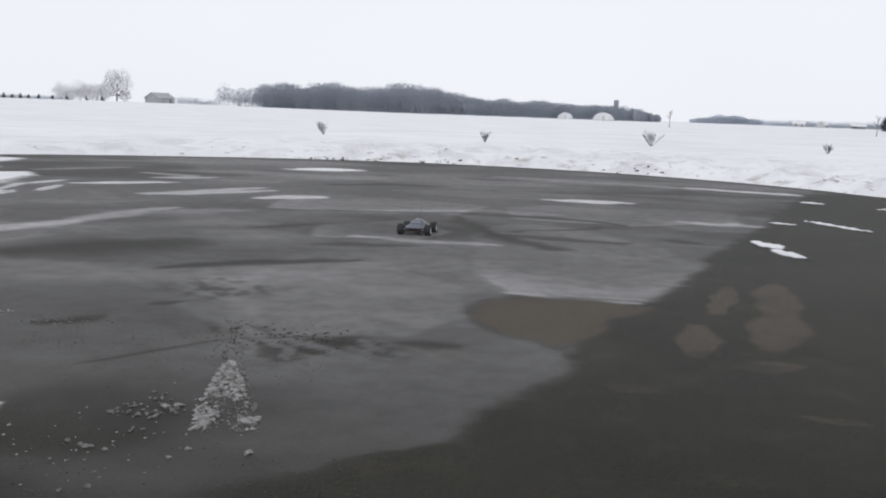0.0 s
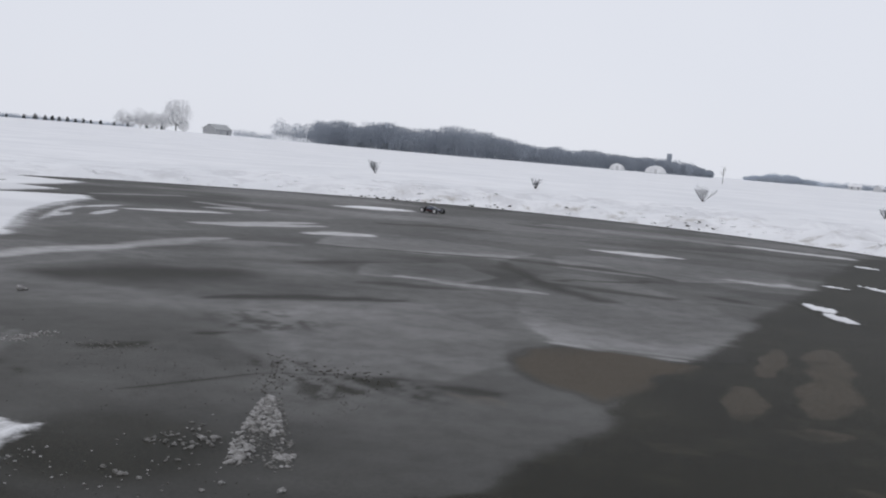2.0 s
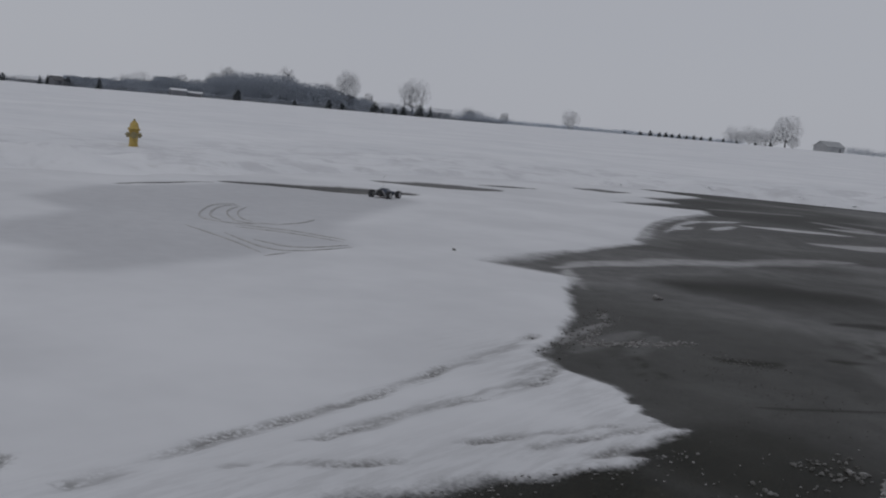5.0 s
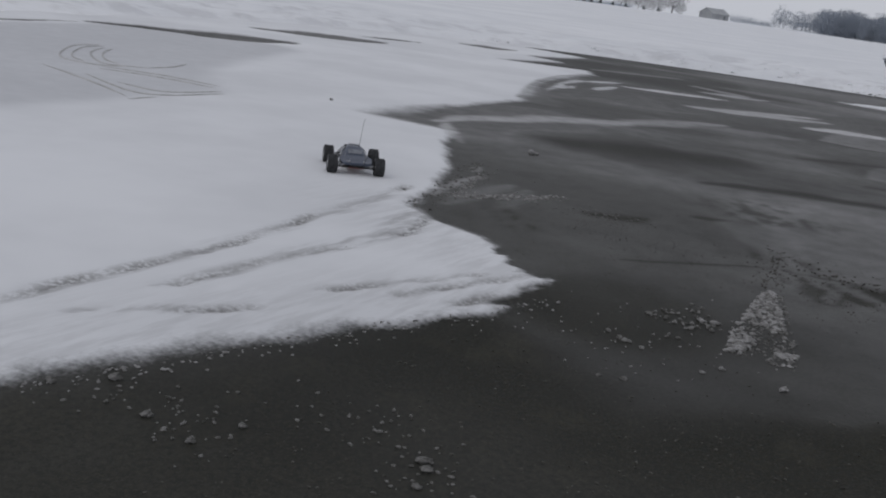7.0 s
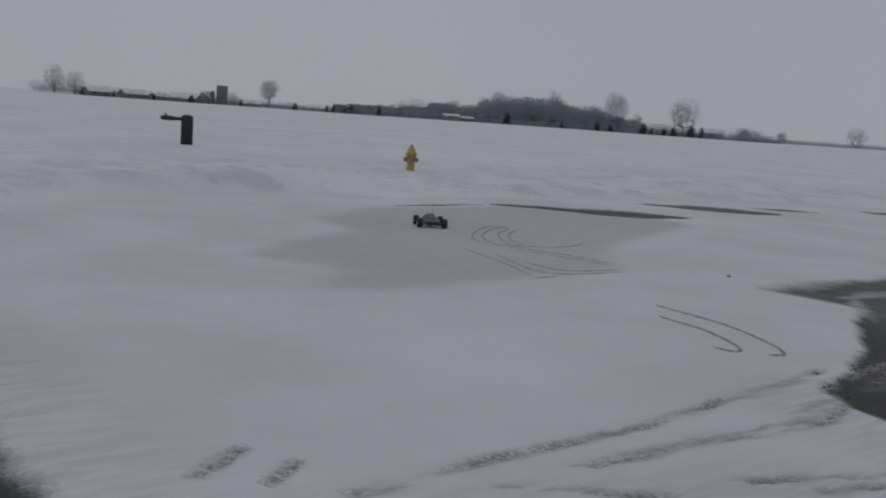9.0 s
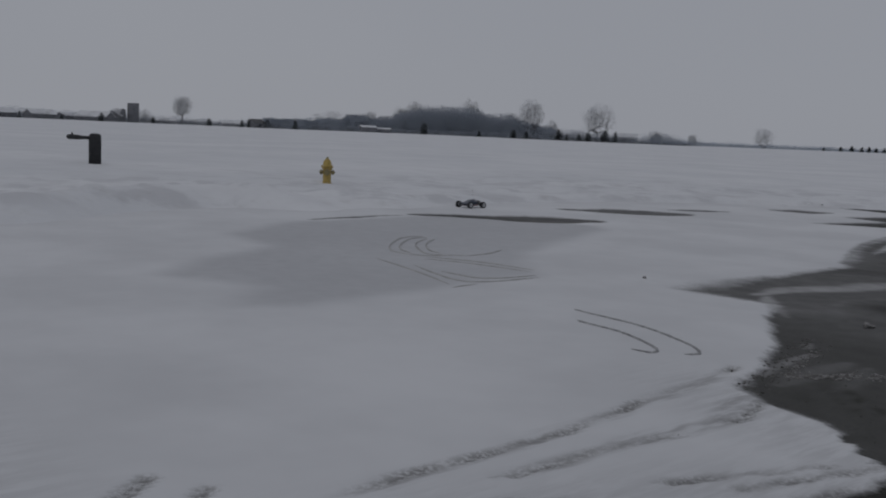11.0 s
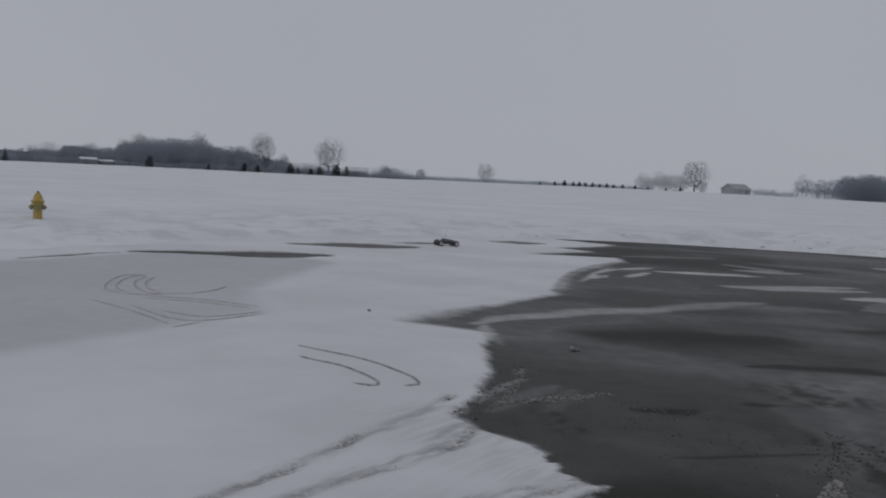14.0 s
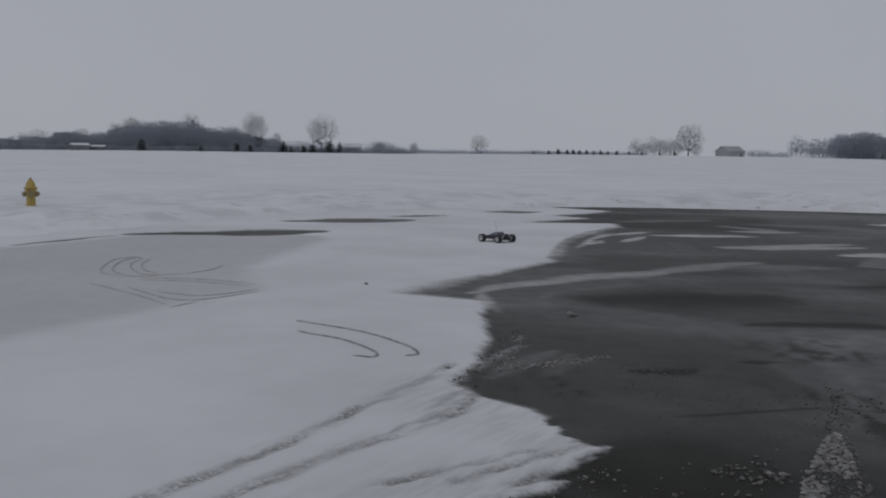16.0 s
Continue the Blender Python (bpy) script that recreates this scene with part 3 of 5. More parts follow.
def snow_depth(x, y):
    d = polygon_depth(x, y, SNOW_EDGE) + 0.16 * (fbm(x, y, 1.3, 41, 3) - 0.5) + 0.10 * (fbm(x, y, 6.0, 42, 2) - 0.5)
    # Wheels drew the tip of the tongue out into streaks.
    tip = (1 - ease(0.5, 1.1, np.hypot(x + 2.3, y - 4.45)))
    d = d + 0.34 * tip * (fbm(0.96 * x - 0.28 * y, 0.10 * (0.28 * x + 0.96 * y), 17.0, 43, 3) - 0.55)
    far = ease(9, 14, y)
    soft = 0.15 + 0.22 * far + 0.55 * np.exp(-(((x + 6.1) / 0.9) ** 2 + ((y - 9.3) / 1.1) ** 2)) + 0.10 * (1 - ease(2.4, 3.8, y))
    s = ease(-1, 1, (d + 0.03) / soft)
    for x0, y0, x1, y1, r in BARE:
        s = s * (1 - stroke(x + 0.45 * (fbm(x, y, 0.9, 5) - 0.5), y + 0.45 * (fbm(x, y, 0.9, 6) - 0.5), x0, y0, x1, y1, r, 0.8))
    for x0, y0, x1, y1, r in CRESCENTS:
        s = np.maximum(s, 0.56 * stroke(x + 0.10 * (fbm(x, y, 3, 19) - 0.5), y + 0.5 * (fbm(x, y, 2, 18) - 0.5), x0, y0, x1, y1, r, 0.6))
    a = line_distance(x, y, ARC)
    s = s * (1 - 0.38 * (1 - ease(0.15, 0.24, a)) - 0.2 * np.exp(-((a - 0.16) / 0.04) ** 2))
    for x0, y0, x1, y1, r in PATCHES:
        s = np.maximum(s, stroke(x + 0.12 * (fbm(x, y, 4, 15) - 0.5), y + 0.2 * (fbm(x, y, 4, 25) - 0.5), x0, y0, x1, y1, r, 0.4))
    return s


def scuffed(x, y):
    s = 0 * x
    for x0, y0, x1, y1, r in SCUFF:
        s = np.maximum(s, stroke(x + 0.08 * (fbm(x, y, 3, 8) - 0.5), y, x0, y0, x1, y1, r, 0.9))
    tongue = (1 - ease(0.1, 1.0, polygon_depth(x, y, SNOW_EDGE))) * (1 - ease(5.0, 6.2, y))
    return np.maximum(0.8 * s, 0.34 * tongue)


def rutted(x, y):
    s = 0 * x
    for pts in RUTS:
        for (x0, y0), (x1, y1) in zip(pts, pts[1:]):
            ex, ey = x1 - x0, y1 - y0
            t = np.clip(((x - x0) * ex + (y - y0) * ey) / (ex * ex + ey * ey), 0, 1)
            d = np.hypot(x - x0 - t * ex + 0.06 * (fbm(x, y, 3, 44) - 0.5), y - y0 - t * ey)
            s = np.maximum(s, 1 - ease(0.015, 0.06, d))
    return s * ease(0.25, 0.6, fbm(x, y, 2.2, 45))


def pavement_height(x, y):
    s = ease(0.3, 0.8, snow_depth(x, y))
    rough = scuffed(x, y)
    z = s * (0.020 + 0.004 * (fbm(x, y, 0.7, 61) - 0.5)) + s * rough * (0.03 * (fbm(x, y, 7, 71, 2) - 0.5) - 0.006) - s * 0.014 * rutted(x, y)
    rim = ease(0.15, 0.9, outside(x, y))
    return z + 0.004 * (fbm(x, y, 0.25, 91) - 0.5) - 0.35 * rim


def pavement_attributes(x, y):
    d = outside(x, y)
    blur = 0.09 + 0.35 * (1 - ease(3.2, 4.2, y + 0.3 * x))
    wet = ease(-1, 1, (polygon_depth(x, y, WET_EDGE) + 0.26 * (fbm(x, y, 1.1, 33) - 0.5) + 0.12 * (fbm(x, y, 7.0, 34) - 0.5)) / blur)
    rim = ease(-0.7, -0.15, d) * ease(-11, -8, x)
    wet = np.maximum(wet, 0.9 * rim)
    lobes = fbm(x, y, 0.30, 51, 3)
    film = 0.03 + 0.02 * (1 - ease(-3, -0.5, x)) * ease(7, 9, y) + 0.065 * ease(0.36, 0.58, lobes) + 0.06 * ease(0.45, 0.8, fbm(0.6 * x, 1.3 * y, 0.8, 52, 3))
    film = film + 0.05 * np.exp(-((lobes - 0.525) / 0.02) ** 2) * ease(0.4, 0.7, fbm(x, y, 0.4, 53)) + 0.08 * ease(0.56, 0.66, fbm(0.55 * x, 1.2 * y, 0.42, 54, 3))
    for x0, y0, x1, y1, r, k in DUST + DUST_FAR:
        wx, wy = x + 0.6 * (fbm(x, y, 0.7, 5) - 0.5), y + 0.6 * (fbm(x, y, 0.7, 6) - 0.5) + 0.7 * r * (fbm(x, y, 2.5, 7) - 0.5)
        film = np.maximum(film, 0.9 * k * stroke(wx, wy, x0, y0, x1, y1, r, 0.8))
    for pts, flat, edge, reach in DUST_SHEETS:
        q = polygon_depth(x + 0.35 * (fbm(x, y, 0.9, 65) - 0.5), y + 0.35 * (fbm(x, y, 0.9, 66) - 0.5), pts)
        low = 1 - ease(0.0, 2.2, y - min(b for _, b in pts))
        film = film + ease(-0.04, 0.06, q) * (flat + edge * np.exp(-np.maximum(q, 0) / reach) * low)
    film = film + 0.03 * (1 - ease(-2.2, -1.0, x)) * ease(7, 9, y) * (1 - ease(14, 17, y))
    film = film + 0.035 * (1 - ease(-1.2, 0.2, x)) * ease(4.2, 5.2, y) * (1 - ease(8, 11, y))
    for x0, y0, x1, y1, r in DARK:
        wx, wy = x + 0.9 * (fbm(x, y, 0.9, 15) - 0.5), y + 0.9 * (fbm(x, y, 0.9, 16) - 0.5)
        k = stroke(wx, wy, x0, y0, x1, y1, r, 0.9)
        film, wet = film * (1 - 0.75 * k), np.maximum(wet, (0.62 if r < 0.2 else 0.46) * k)
    # Wet, churned spots where slush was driven over.
    for cx, cy, rx, ry, k in ((-0.72, 6.15, 0.62, 0.75, 0.85), (-1.35, 6.35, 0.45, 0.6, 0.75), (-1.85, 8.1, 0.7, 0.8, 0.6), (-1.9, 5.3, 0.55, 0.6, 0.6), (-2.9, 5.9, 0.5, 0.5, 0.7)):
        near = 1 - ease(0.25, 1.15, np.hypot((x - cx) / rx, (y - cy) / ry))
        k = k * near * ease(0.40, 0.66, fbm(1.5 * x + 0.6 * y, 0.8 * y, 8.5, 58, 3)) * ease(0.3, 0.55, fbm(x, y, 2.1, 59, 2))
        wet, film = np.maximum(wet, k), film * (1 - 0.6 * k)
    wet = np.maximum(wet, 0.62 * (1 - ease(0.35, 1.0, np.hypot((x + 1.75) / 0.95, (y - 4.55) / 0.95))))
    wet = wet * (1 - 0.45 * (1 - ease(2.6, 4.2, y)) * (1 - ease(-0.2, 0.8, x)))
    film = film * (1 - 0.95 * wet) * (0.68 + 0.32 * ease(5.0, 9.0, y))
    b = polygon_depth(x, y, BROWN_EDGE) + 0.25 * (fbm(x, y, 2.2, 97) - 0.5)
    brown = ease(-0.1, 0.15, b) * (0.55 + 0.45 * ease(0.35, 0.6, fbm(0.7 * x, y, 1.6, 98)))
    wet = np.maximum(wet, 0.6 * np.exp(-(b / 0.05) ** 2))
    for x0, y0, x1, y1, r in GRIT:
        brown = np.maximum(brown, (0.72 + 0.28 * ease(0.3, 0.55, fbm(x, y, 3.5, 99))) * (0.6 + 0.4 * ease(5.8, 6.6, y)) * stroke(x + 0.12 * (fbm(x, y, 4, 95) - 0.5), y + 0.25 * (fbm(x, y, 2.5, 96) - 0.5), x0, y0, x1, y1, 1.25 * r, 0.4))
    film = film * (1 - ease(-0.1, 0.1, b))
    ice = (1 - ease(-1.3, -0.2, d) * ease(-12, -9, -y)) * ease(-0.30, 0.25, polygon_depth(x, y, ICE_EDGE) + 0.5 * (fbm(x, y, 0.6, 81) - 0.5)) * (0.8 + 0.4 * (fbm(x, y, 0.35, 82) - 0.3))
    return {"snow": snow_depth(x, y), "wet": wet, "film": film, "brown": brown, "ice": ice, "scuff": scuffed(x, y), "rut": rutted(x, y)}


px = lines((-19, -6.2, 0.1), (-6.2, 3.4, 0.04), (3.4, 13, 0.08))
py = lines((-9, 0.8, 0.25), (0.8, 10, 0.04), (10, 32, 0.1))
pavement = sheet("pavement", px, py, pavement_height, M_PAVE, pavement_attributes, keep=lambda x, y: outside(x, y) < 1.0)
tagged(pavement, "asphalt turning circle, partly wet, dusted and covered with snow", "pavement", kind="structure")


PAVE_Z = np.empty(len(px) * len(py) * 3, np.float32)
pavement.data.vertices.foreach_get("co", PAVE_Z)
PAVE_Z = PAVE_Z.reshape(len(py), len(px), 3)[:, :, 2]


def on_pavement(x, y):
    i = min(max(int(np.searchsorted(px, x)) - 1, 0), len(px) - 2)
    j = min(max(int(np.searchsorted(py, y)) - 1, 0), len(py) - 2)
    u, v = (x - px[i]) / (px[i + 1] - px[i]), (y - py[j]) / (py[j + 1] - py[j])
    return float((PAVE_Z[j, i] * (1 - u) + PAVE_Z[j, i + 1] * u) * (1 - v) + (PAVE_Z[j + 1, i] * (1 - u) + PAVE_Z[j + 1, i + 1] * u) * v)


def on_field(x, y):
    return float(terrain(np.array([float(x)]), np.array([float(y)]))[0])


# ---------------------------------------------------------------- the radio-controlled car
WHEEL_R, WHEEL_W, BASE, TRACK = 0.066, 0.074, 0.37, 0.345


def make_wheel(name, parent, x, y):
    side = 1 if y > 0 else -1
    turn = Matrix.Rotation(radians(-90 * side), 4, "X")
    tyre = Solid()
    w = WHEEL_W / 2
    prof = [(0.043, -w), (0.056, -w), (0.0615, -w * 0.82), (0.063, -w * 0.4), (0.063, w * 0.4), (0.0615, w * 0.82), (0.056, w), (0.043, w), (0.042, 0.6 * w), (0.042, -0.6 * w), (0.043, -w)]
    n = 28
    pts = [turn @ Vector((r * math.cos(2 * math.pi * i / n), r * math.sin(2 * math.pi * i / n), z)) for r, z in prof for i in range(n)]
    tyre.add(pts, [(k * n + i, k * n + (i + 1) % n, (k + 1) * n + (i + 1) % n, (k + 1) * n + i) for k in range(len(prof) - 1) for i in range(n)])
    for row, off in ((-0.68, 0.0), (-0.23, 0.5), (0.23, 0.0), (0.68, 0.5)):
        for i in range(18):
            a = 2 * math.pi * (i + off) / 18
            m = turn @ Matrix.Rotation(a, 4, "Z") @ Matrix.Translation((0.0635, 0, row * w))
            tyre.box(-0.004, -0.006, -0.006, 0.0035, 0.006, 0.006, m)
    ob = part("wheel", tyre, M_RUBBER, parent, "knobbly black rubber tyre", True)
    rim = Solid()
    rim.lathe([(0.044, -0.7 * w), (0.044, 0.86 * w), (0.039, 0.90 * w), (0.036, 0.62 * w), (0.018, 0.50 * w), (0.012, 0.52 * w), (0.0, 0.52 * w)], 24, turn)
    for i in range(6):
        m = turn @ Matrix.Rotation(2 * math.pi * i / 6, 4, "Z")
        rim.box(0.010, -0.005, 0.46 * w, 0.040, 0.005, 0.74 * w, m, 0.001)
    part("rim", rim, M_RIM, ob, "white six-spoke rim")
    nut = Solid()
    nut.lathe([(0.010, 0.5 * w), (0.010, 0.82 * w), (0.006, 0.95 * w), (0.0, 0.95 * w)], 6, turn)
    part("wheel_nut", nut, M_STEEL, ob)
    ob.location = (x, y, WHEEL_R)
    return ob


def make_car():
    car = thing("radio_controlled_car", pose(-0.33, 12.33, 0.0, 0, 0, 80), "dark blue radio-controlled truck with white rims and whip antenna", "toy car")
    s = Solid()
    s.box(-0.215, -0.055, 0.046, 0.225, 0.055, 0.053, None, 0.002)
    s.box(-0.14, -0.078, 0.050, 0.12, -0.060, 0.078, None, 0.003)
    s.box(-0.14, 0.060, 0.050, 0.12, 0.078, 0.078, None, 0.003)
    part("chassis", s, M_RED, car, "reddish metal chassis plate with side guards")
    # Shell: cab just ahead of the middle, long tail sloping down to the rear.
    s = Solid()
    rows = [(-0.245, 0.058, 0.080, 0.100), (-0.19, 0.074, 0.070, 0.118), (-0.11, 0.086, 0.066, 0.140), (-0.045, 0.092, 0.064, 0.180), (0.0, 0.090, 0.064, 0.196),
            (0.075, 0.084, 0.066, 0.197), (0.115, 0.076, 0.070, 0.178), (0.150, 0.060, 0.075, 0.140)]
    rings = []
    for x, half, z0, z1 in rows:
        top = half * (0.62 if z1 > 0.15 else 0.8)
        mid = z0 + (z1 - z0) * 0.55
        rings.append([(x, -half * 0.85, z0), (x, half * 0.85, z0), (x, half, (z0 + mid) / 2), (x, half * 0.97, mid), (x, top * 1.06, z1 - 0.010), (x, top * 0.85, z1),
                      (x, -top * 0.85, z1), (x, -top * 1.06, z1 - 0.010), (x, -half * 0.97, mid), (x, -half, (z0 + mid) / 2)])
    s.loft(rings)
    shell = part("body_shell", s, M_SHELL, car, "dark blue lightweight body shell", False)
    shell.scale, shell.location = (1, 1.04, 0.80), (0, 0, 0.0128)
    for side in (1, -1):
        s = Solid()
        s.add([(0.005, side * 0.0905, 0.142), (0.078, side * 0.0855, 0.142), (0.070, side * 0.0625, 0.183), (0.008, side * 0.0655, 0.183)], [(0, 1, 2, 3)])
        s.add([(0.005, side * 0.0925, 0.142), (0.078, side * 0.0875, 0.142), (0.070, side * 0.0645, 0.183), (0.008, side * 0.0675, 0.183)], [(0, 1, 2, 3)])
        s.f += [(0, 1, 5, 4), (1, 2, 6, 5), (2, 3, 7, 6), (3, 0, 4, 7)]
        part("side_window", s, M_CARWINDOW, shell, "pale side window")
    s = Solid()
    s.box(-0.052, -0.050, -0.001, 0.0, 0.050, 0.002, Matrix.Translation((-0.050, 0, 0.180)) @ Matrix.Rotation(radians(-32), 4, "Y"), 0.001)
    part("rear_window", s, M_CARWINDOW, shell, "pale rear window")
    # Fenders of the tail reach out between the rear wheels.
    for side in (1, -1):
        s = Solid()
        s.loft([[(x, side * y, z) for x, y, z in r] for r in (
            [(-0.250, 0.055, 0.075), (-0.250, 0.055, 0.102), (-0.10, 0.085, 0.138), (-0.10, 0.085, 0.070)],
            [(-0.225, 0.105, 0.085), (-0.225, 0.105, 0.098), (-0.13, 0.115, 0.120), (-0.13, 0.115, 0.080)])])
        part("tail_fender", s, M_SHELL, shell)
    for x, f in ((0.185, 1), (-0.185, -1)):
        s = Solid()
        s.box(x - 0.004 + 0.012 * f, -0.055, 0.060, x + 0.004 + 0.012 * f, 0.055, 0.148 if f > 0 else 0.105, None, 0.002)
        s.box(x - 0.006 + 0.012 * f, -0.030, 0.050, x + 0.006 + 0.012 * f, 0.030, 0.085, None, 0.002)
        part("shock_tower", s, M_PLASTIC, car)
        for side in (1, -1):
            s = Solid()
            s.tube((x + 0.026 * f, side * 0.046, 0.140 if f > 0 else 0.100), (x + 0.020 * f, side * 0.112, 0.062), 0.009, 0.009, 8, True)
            s.tube((x + 0.024 * f, side * 0.066, 0.120 if f > 0 else 0.092), (x + 0.021 * f, side * 0.104, 0.070), 0.0125, 0.0125, 8, True)
            part("shock_absorber", s, M_STEEL, car, "silver coil-over shock absorber")
            s = Solid()
            s.box(x - 0.020, side * 0.085 - 0.058, 0.048, x + 0.020, side * 0.085 + 0.058, 0.057, None, 0.002)
            s.tube((x, side * 0.030, 0.082), (x, side * 0.140, 0.078), 0.0035, 0.0035, 6, True)
            part("suspension_arm", s, M_PLASTIC, car)
            s = Solid()
            s.tube((x, side * 0.030, 0.066), (x, side * 0.150, 0.066), 0.005, 0.005, 8, True)
            part("drive_shaft", s, M_STEEL, car)
    s = Solid()
    s.box(0.205, -0.062, 0.052, 0.262, 0.062, 0.066, None, 0.004)
    s.box(0.240, -0.050, 0.060, 0.262, 0.050, 0.088, None, 0.006)
    part("front_bumper", s, M_PLASTIC, car, "black nylon bumper")
    s = Solid()
    s.box(0.110, -0.035, 0.070, 0.180, 0.035, 0.118, None, 0.005)
    part("motor", s, M_STEEL, car, "bare metal motor housing")
    s = Solid()
    s.box(0.060, -0.040, 0.168, 0.105, 0.040, 0.176, None, 0.003)
    part("roof_scoop", s, M_CARWINDOW, car)
    s = Solid()
    for i in range(6):
        a, b = i / 6, (i + 1) / 6
        s.tube((0.02 - 0.05 * a * a, -0.035 - 0.015 * a, 0.165 + 0.22 * a), (0.02 - 0.05 * b * b, -0.035 - 0.015 * b, 0.165 + 0.22 * b), 0.0020 - 0.0008 * a, 0.0020 - 0.0008 * b, 6, i in (0, 5))
    part("antenna", s, M_ANTENNA, car, "thin grey whip antenna")
    wheels = [make_wheel("wheel", car, x, y) for x in (BASE / 2, -BASE / 2) for y in (TRACK / 2, -TRACK / 2)]
    return car, wheels


car, car_wheels = make_car()


# ---------------------------------------------------------------- marks and lumps on the pavement
def ribbon(points, width, lift):
    """A pressed wheel track with low rims of pushed-up snow."""
    s = Solid()
    profile = [(-0.85, -0.004), (-0.6, 0.007), (-0.45, 0.002), (0.0, 0.0), (0.45, 0.002), (0.6, 0.007), (0.85, -0.004)]
    fine = []
    for k in range(len(points) - 1):
        p0, p1, p2, p3 = (Vector(points[min(max(k + o, 0), len(points) - 1)]) for o in (-1, 0, 1, 2))
        for i in range(8):
            t = i / 8
            fine.append(0.5 * ((2 * p1) + (p2 - p0) * t + (2 * p0 - 5 * p1 + 4 * p2 - p3) * t * t + (3 * p1 - p0 - 3 * p2 + p3) * t ** 3))
    fine.append(Vector(points[-1]))
    rings = []
    for k, p in enumerate(fine):
        d = fine[min(k + 1, len(fine) - 1)] - fine[max(k - 1, 0)]
        nrm = Vector((-d.y, d.x)).normalized()
        end = min(1, min(k, len(fine) - 1 - k) / 5 + 0.15)
        wob = 1 + 0.25 * math.sin(k * 1.7)
        z = on_pavement(p.x, p.y) + lift
        rings.append([(p.x + nrm.x * o * width * end * wob, p.y + nrm.y * o * width * end * wob, z + h * end) for o, h in profile])
    n = len(profile)
    s.add([q for r in rings for q in r], [(k * n + i, k * n + i + 1, (k + 1) * n + i + 1, (k + 1) * n + i) for k in range(len(rings) - 1) for i in range(n - 1)])
    return s


SWIRLS = [[(-11.2, 9.45), (-11.09, 8.96), (-10.57, 8.34), (-10.11, 7.94), (-9.81, 7.82), (-9.45, 7.9), (-9.28, 8.17)], [(-11.05, 9.4), (-10.95, 9.0), (-10.47, 8.42), (-10.02, 8.05), (-9.7, 7.95)],
          [(-10.91, 9.29), (-10.51, 8.73), (-9.9, 8.26), (-9.47, 8.1), (-9.19, 8.45)], [(-10.80, 9.33), (-10.42, 8.84), (-9.85, 8.38), (-9.5, 8.28)], [(-9.19, 8.45), (-9.25, 8.9), (-9.49, 9.37)],
          [(-9.32, 7.87), (-8.7, 8.16), (-7.89, 8.28)], [(-9.2, 7.72), (-8.6, 7.98), (-7.8, 8.12)], [(-8.84, 7.25), (-7.79, 6.9), (-7.48, 7.13), (-7.47, 7.91)], [(-8.3, 7.2), (-7.75, 7.2), (-7.6, 7.5), (-7.6, 8.0)],
          [(-9.5, 7.22), (-8.41, 6.93), (-7.53, 6.63)], [(-7.38, 6.52), (-7.43, 6.93)]]
for k, pts in enumerate(SWIRLS):
    ob = new("tyre_track", ribbon(pts, 0.014, 0.003).mesh("tyre_track", M_OLDTRACK, smooth=True))
    tagged(ob, "narrow curved wheel track pressed into thin snow", "tyre track", "tracks of the toy car", "stuff")

fresh_tracks = []
for pts in ([(-5.60, 6.30), (-5.43, 6.25), (-5.11, 6.22), (-4.85, 6.12), (-4.62, 6.0), (-4.49, 5.9), (-4.46, 5.79), (-4.62, 5.76)],
            [(-5.95, 6.68), (-5.78, 6.65), (-5.28, 6.60), (-4.95, 6.51), (-4.70, 6.40), (-4.42, 6.25), (-4.25, 6.08), (-4.30, 5.96)]):
    ob = new("tyre_track", ribbon(pts, 0.013, 0.003).mesh("tyre_track", M_TRACK, smooth=True))
    fresh_tracks.append(tagged(ob, "fresh hooked wheel track pressed into white snow", "tyre track", "tracks of the toy car", "stuff"))

rng = random.Random(7)


def heap(name, label, category, lumps, mat, kind="stuff"):
    s = Solid()
    for x, y, r in lumps:
        z = on_pavement(x, y)
        if z < 0.012:
            s.rock((x, y, z + r * 0.25), r, rng)
    return tagged(new(name, s.mesh(name, mat)), label, category, kind=kind)


# The long heap of slush: two pale crumbling sides that meet at a point, darker crumbs between.
lumps, between = [], []
for k in range(560):
    t = rng.random() ** 0.9
    bow = 0.05 * math.sin(math.pi * t)
    xl, xr = -1.10 - 0.14 * t - bow, -0.87 - 0.35 * t + 0.4 * bow
    y = 4.44 + 1.26 * t
    if (t > 0.42 and k % 5 < 3) or k % 3 == 0:
        lumps.append((rng.uniform(xl - 0.01, xr + 0.01) if t > 0.42 else rng.choice((xl, xl, xr)) + rng.gauss(0, 0.02), y, rng.uniform(0.006, 0.020)))
    between.append((rng.uniform(xl - 0.01, xr + 0.06), y - 0.03, rng.uniform(0.003, 0.010)))
lumps += [(-1.11 + rng.gauss(0, 0.022), 4.60 + rng.gauss(0, 0.08), rng.uniform(0.012, 0.026)) for _ in range(34)] + [(-0.91 + rng.gauss(0, 0.03), 4.60 + rng.gauss(0, 0.03), rng.uniform(0.010, 0.024)) for _ in range(14)]
heap("slush_heap", "long heap of crumbled pale slush on asphalt", "slush", lumps, M_SLUSH)
heap("slush_heap", "dark dirty crumbs between the sides of the slush heap", "slush", between, M_CRUMB)
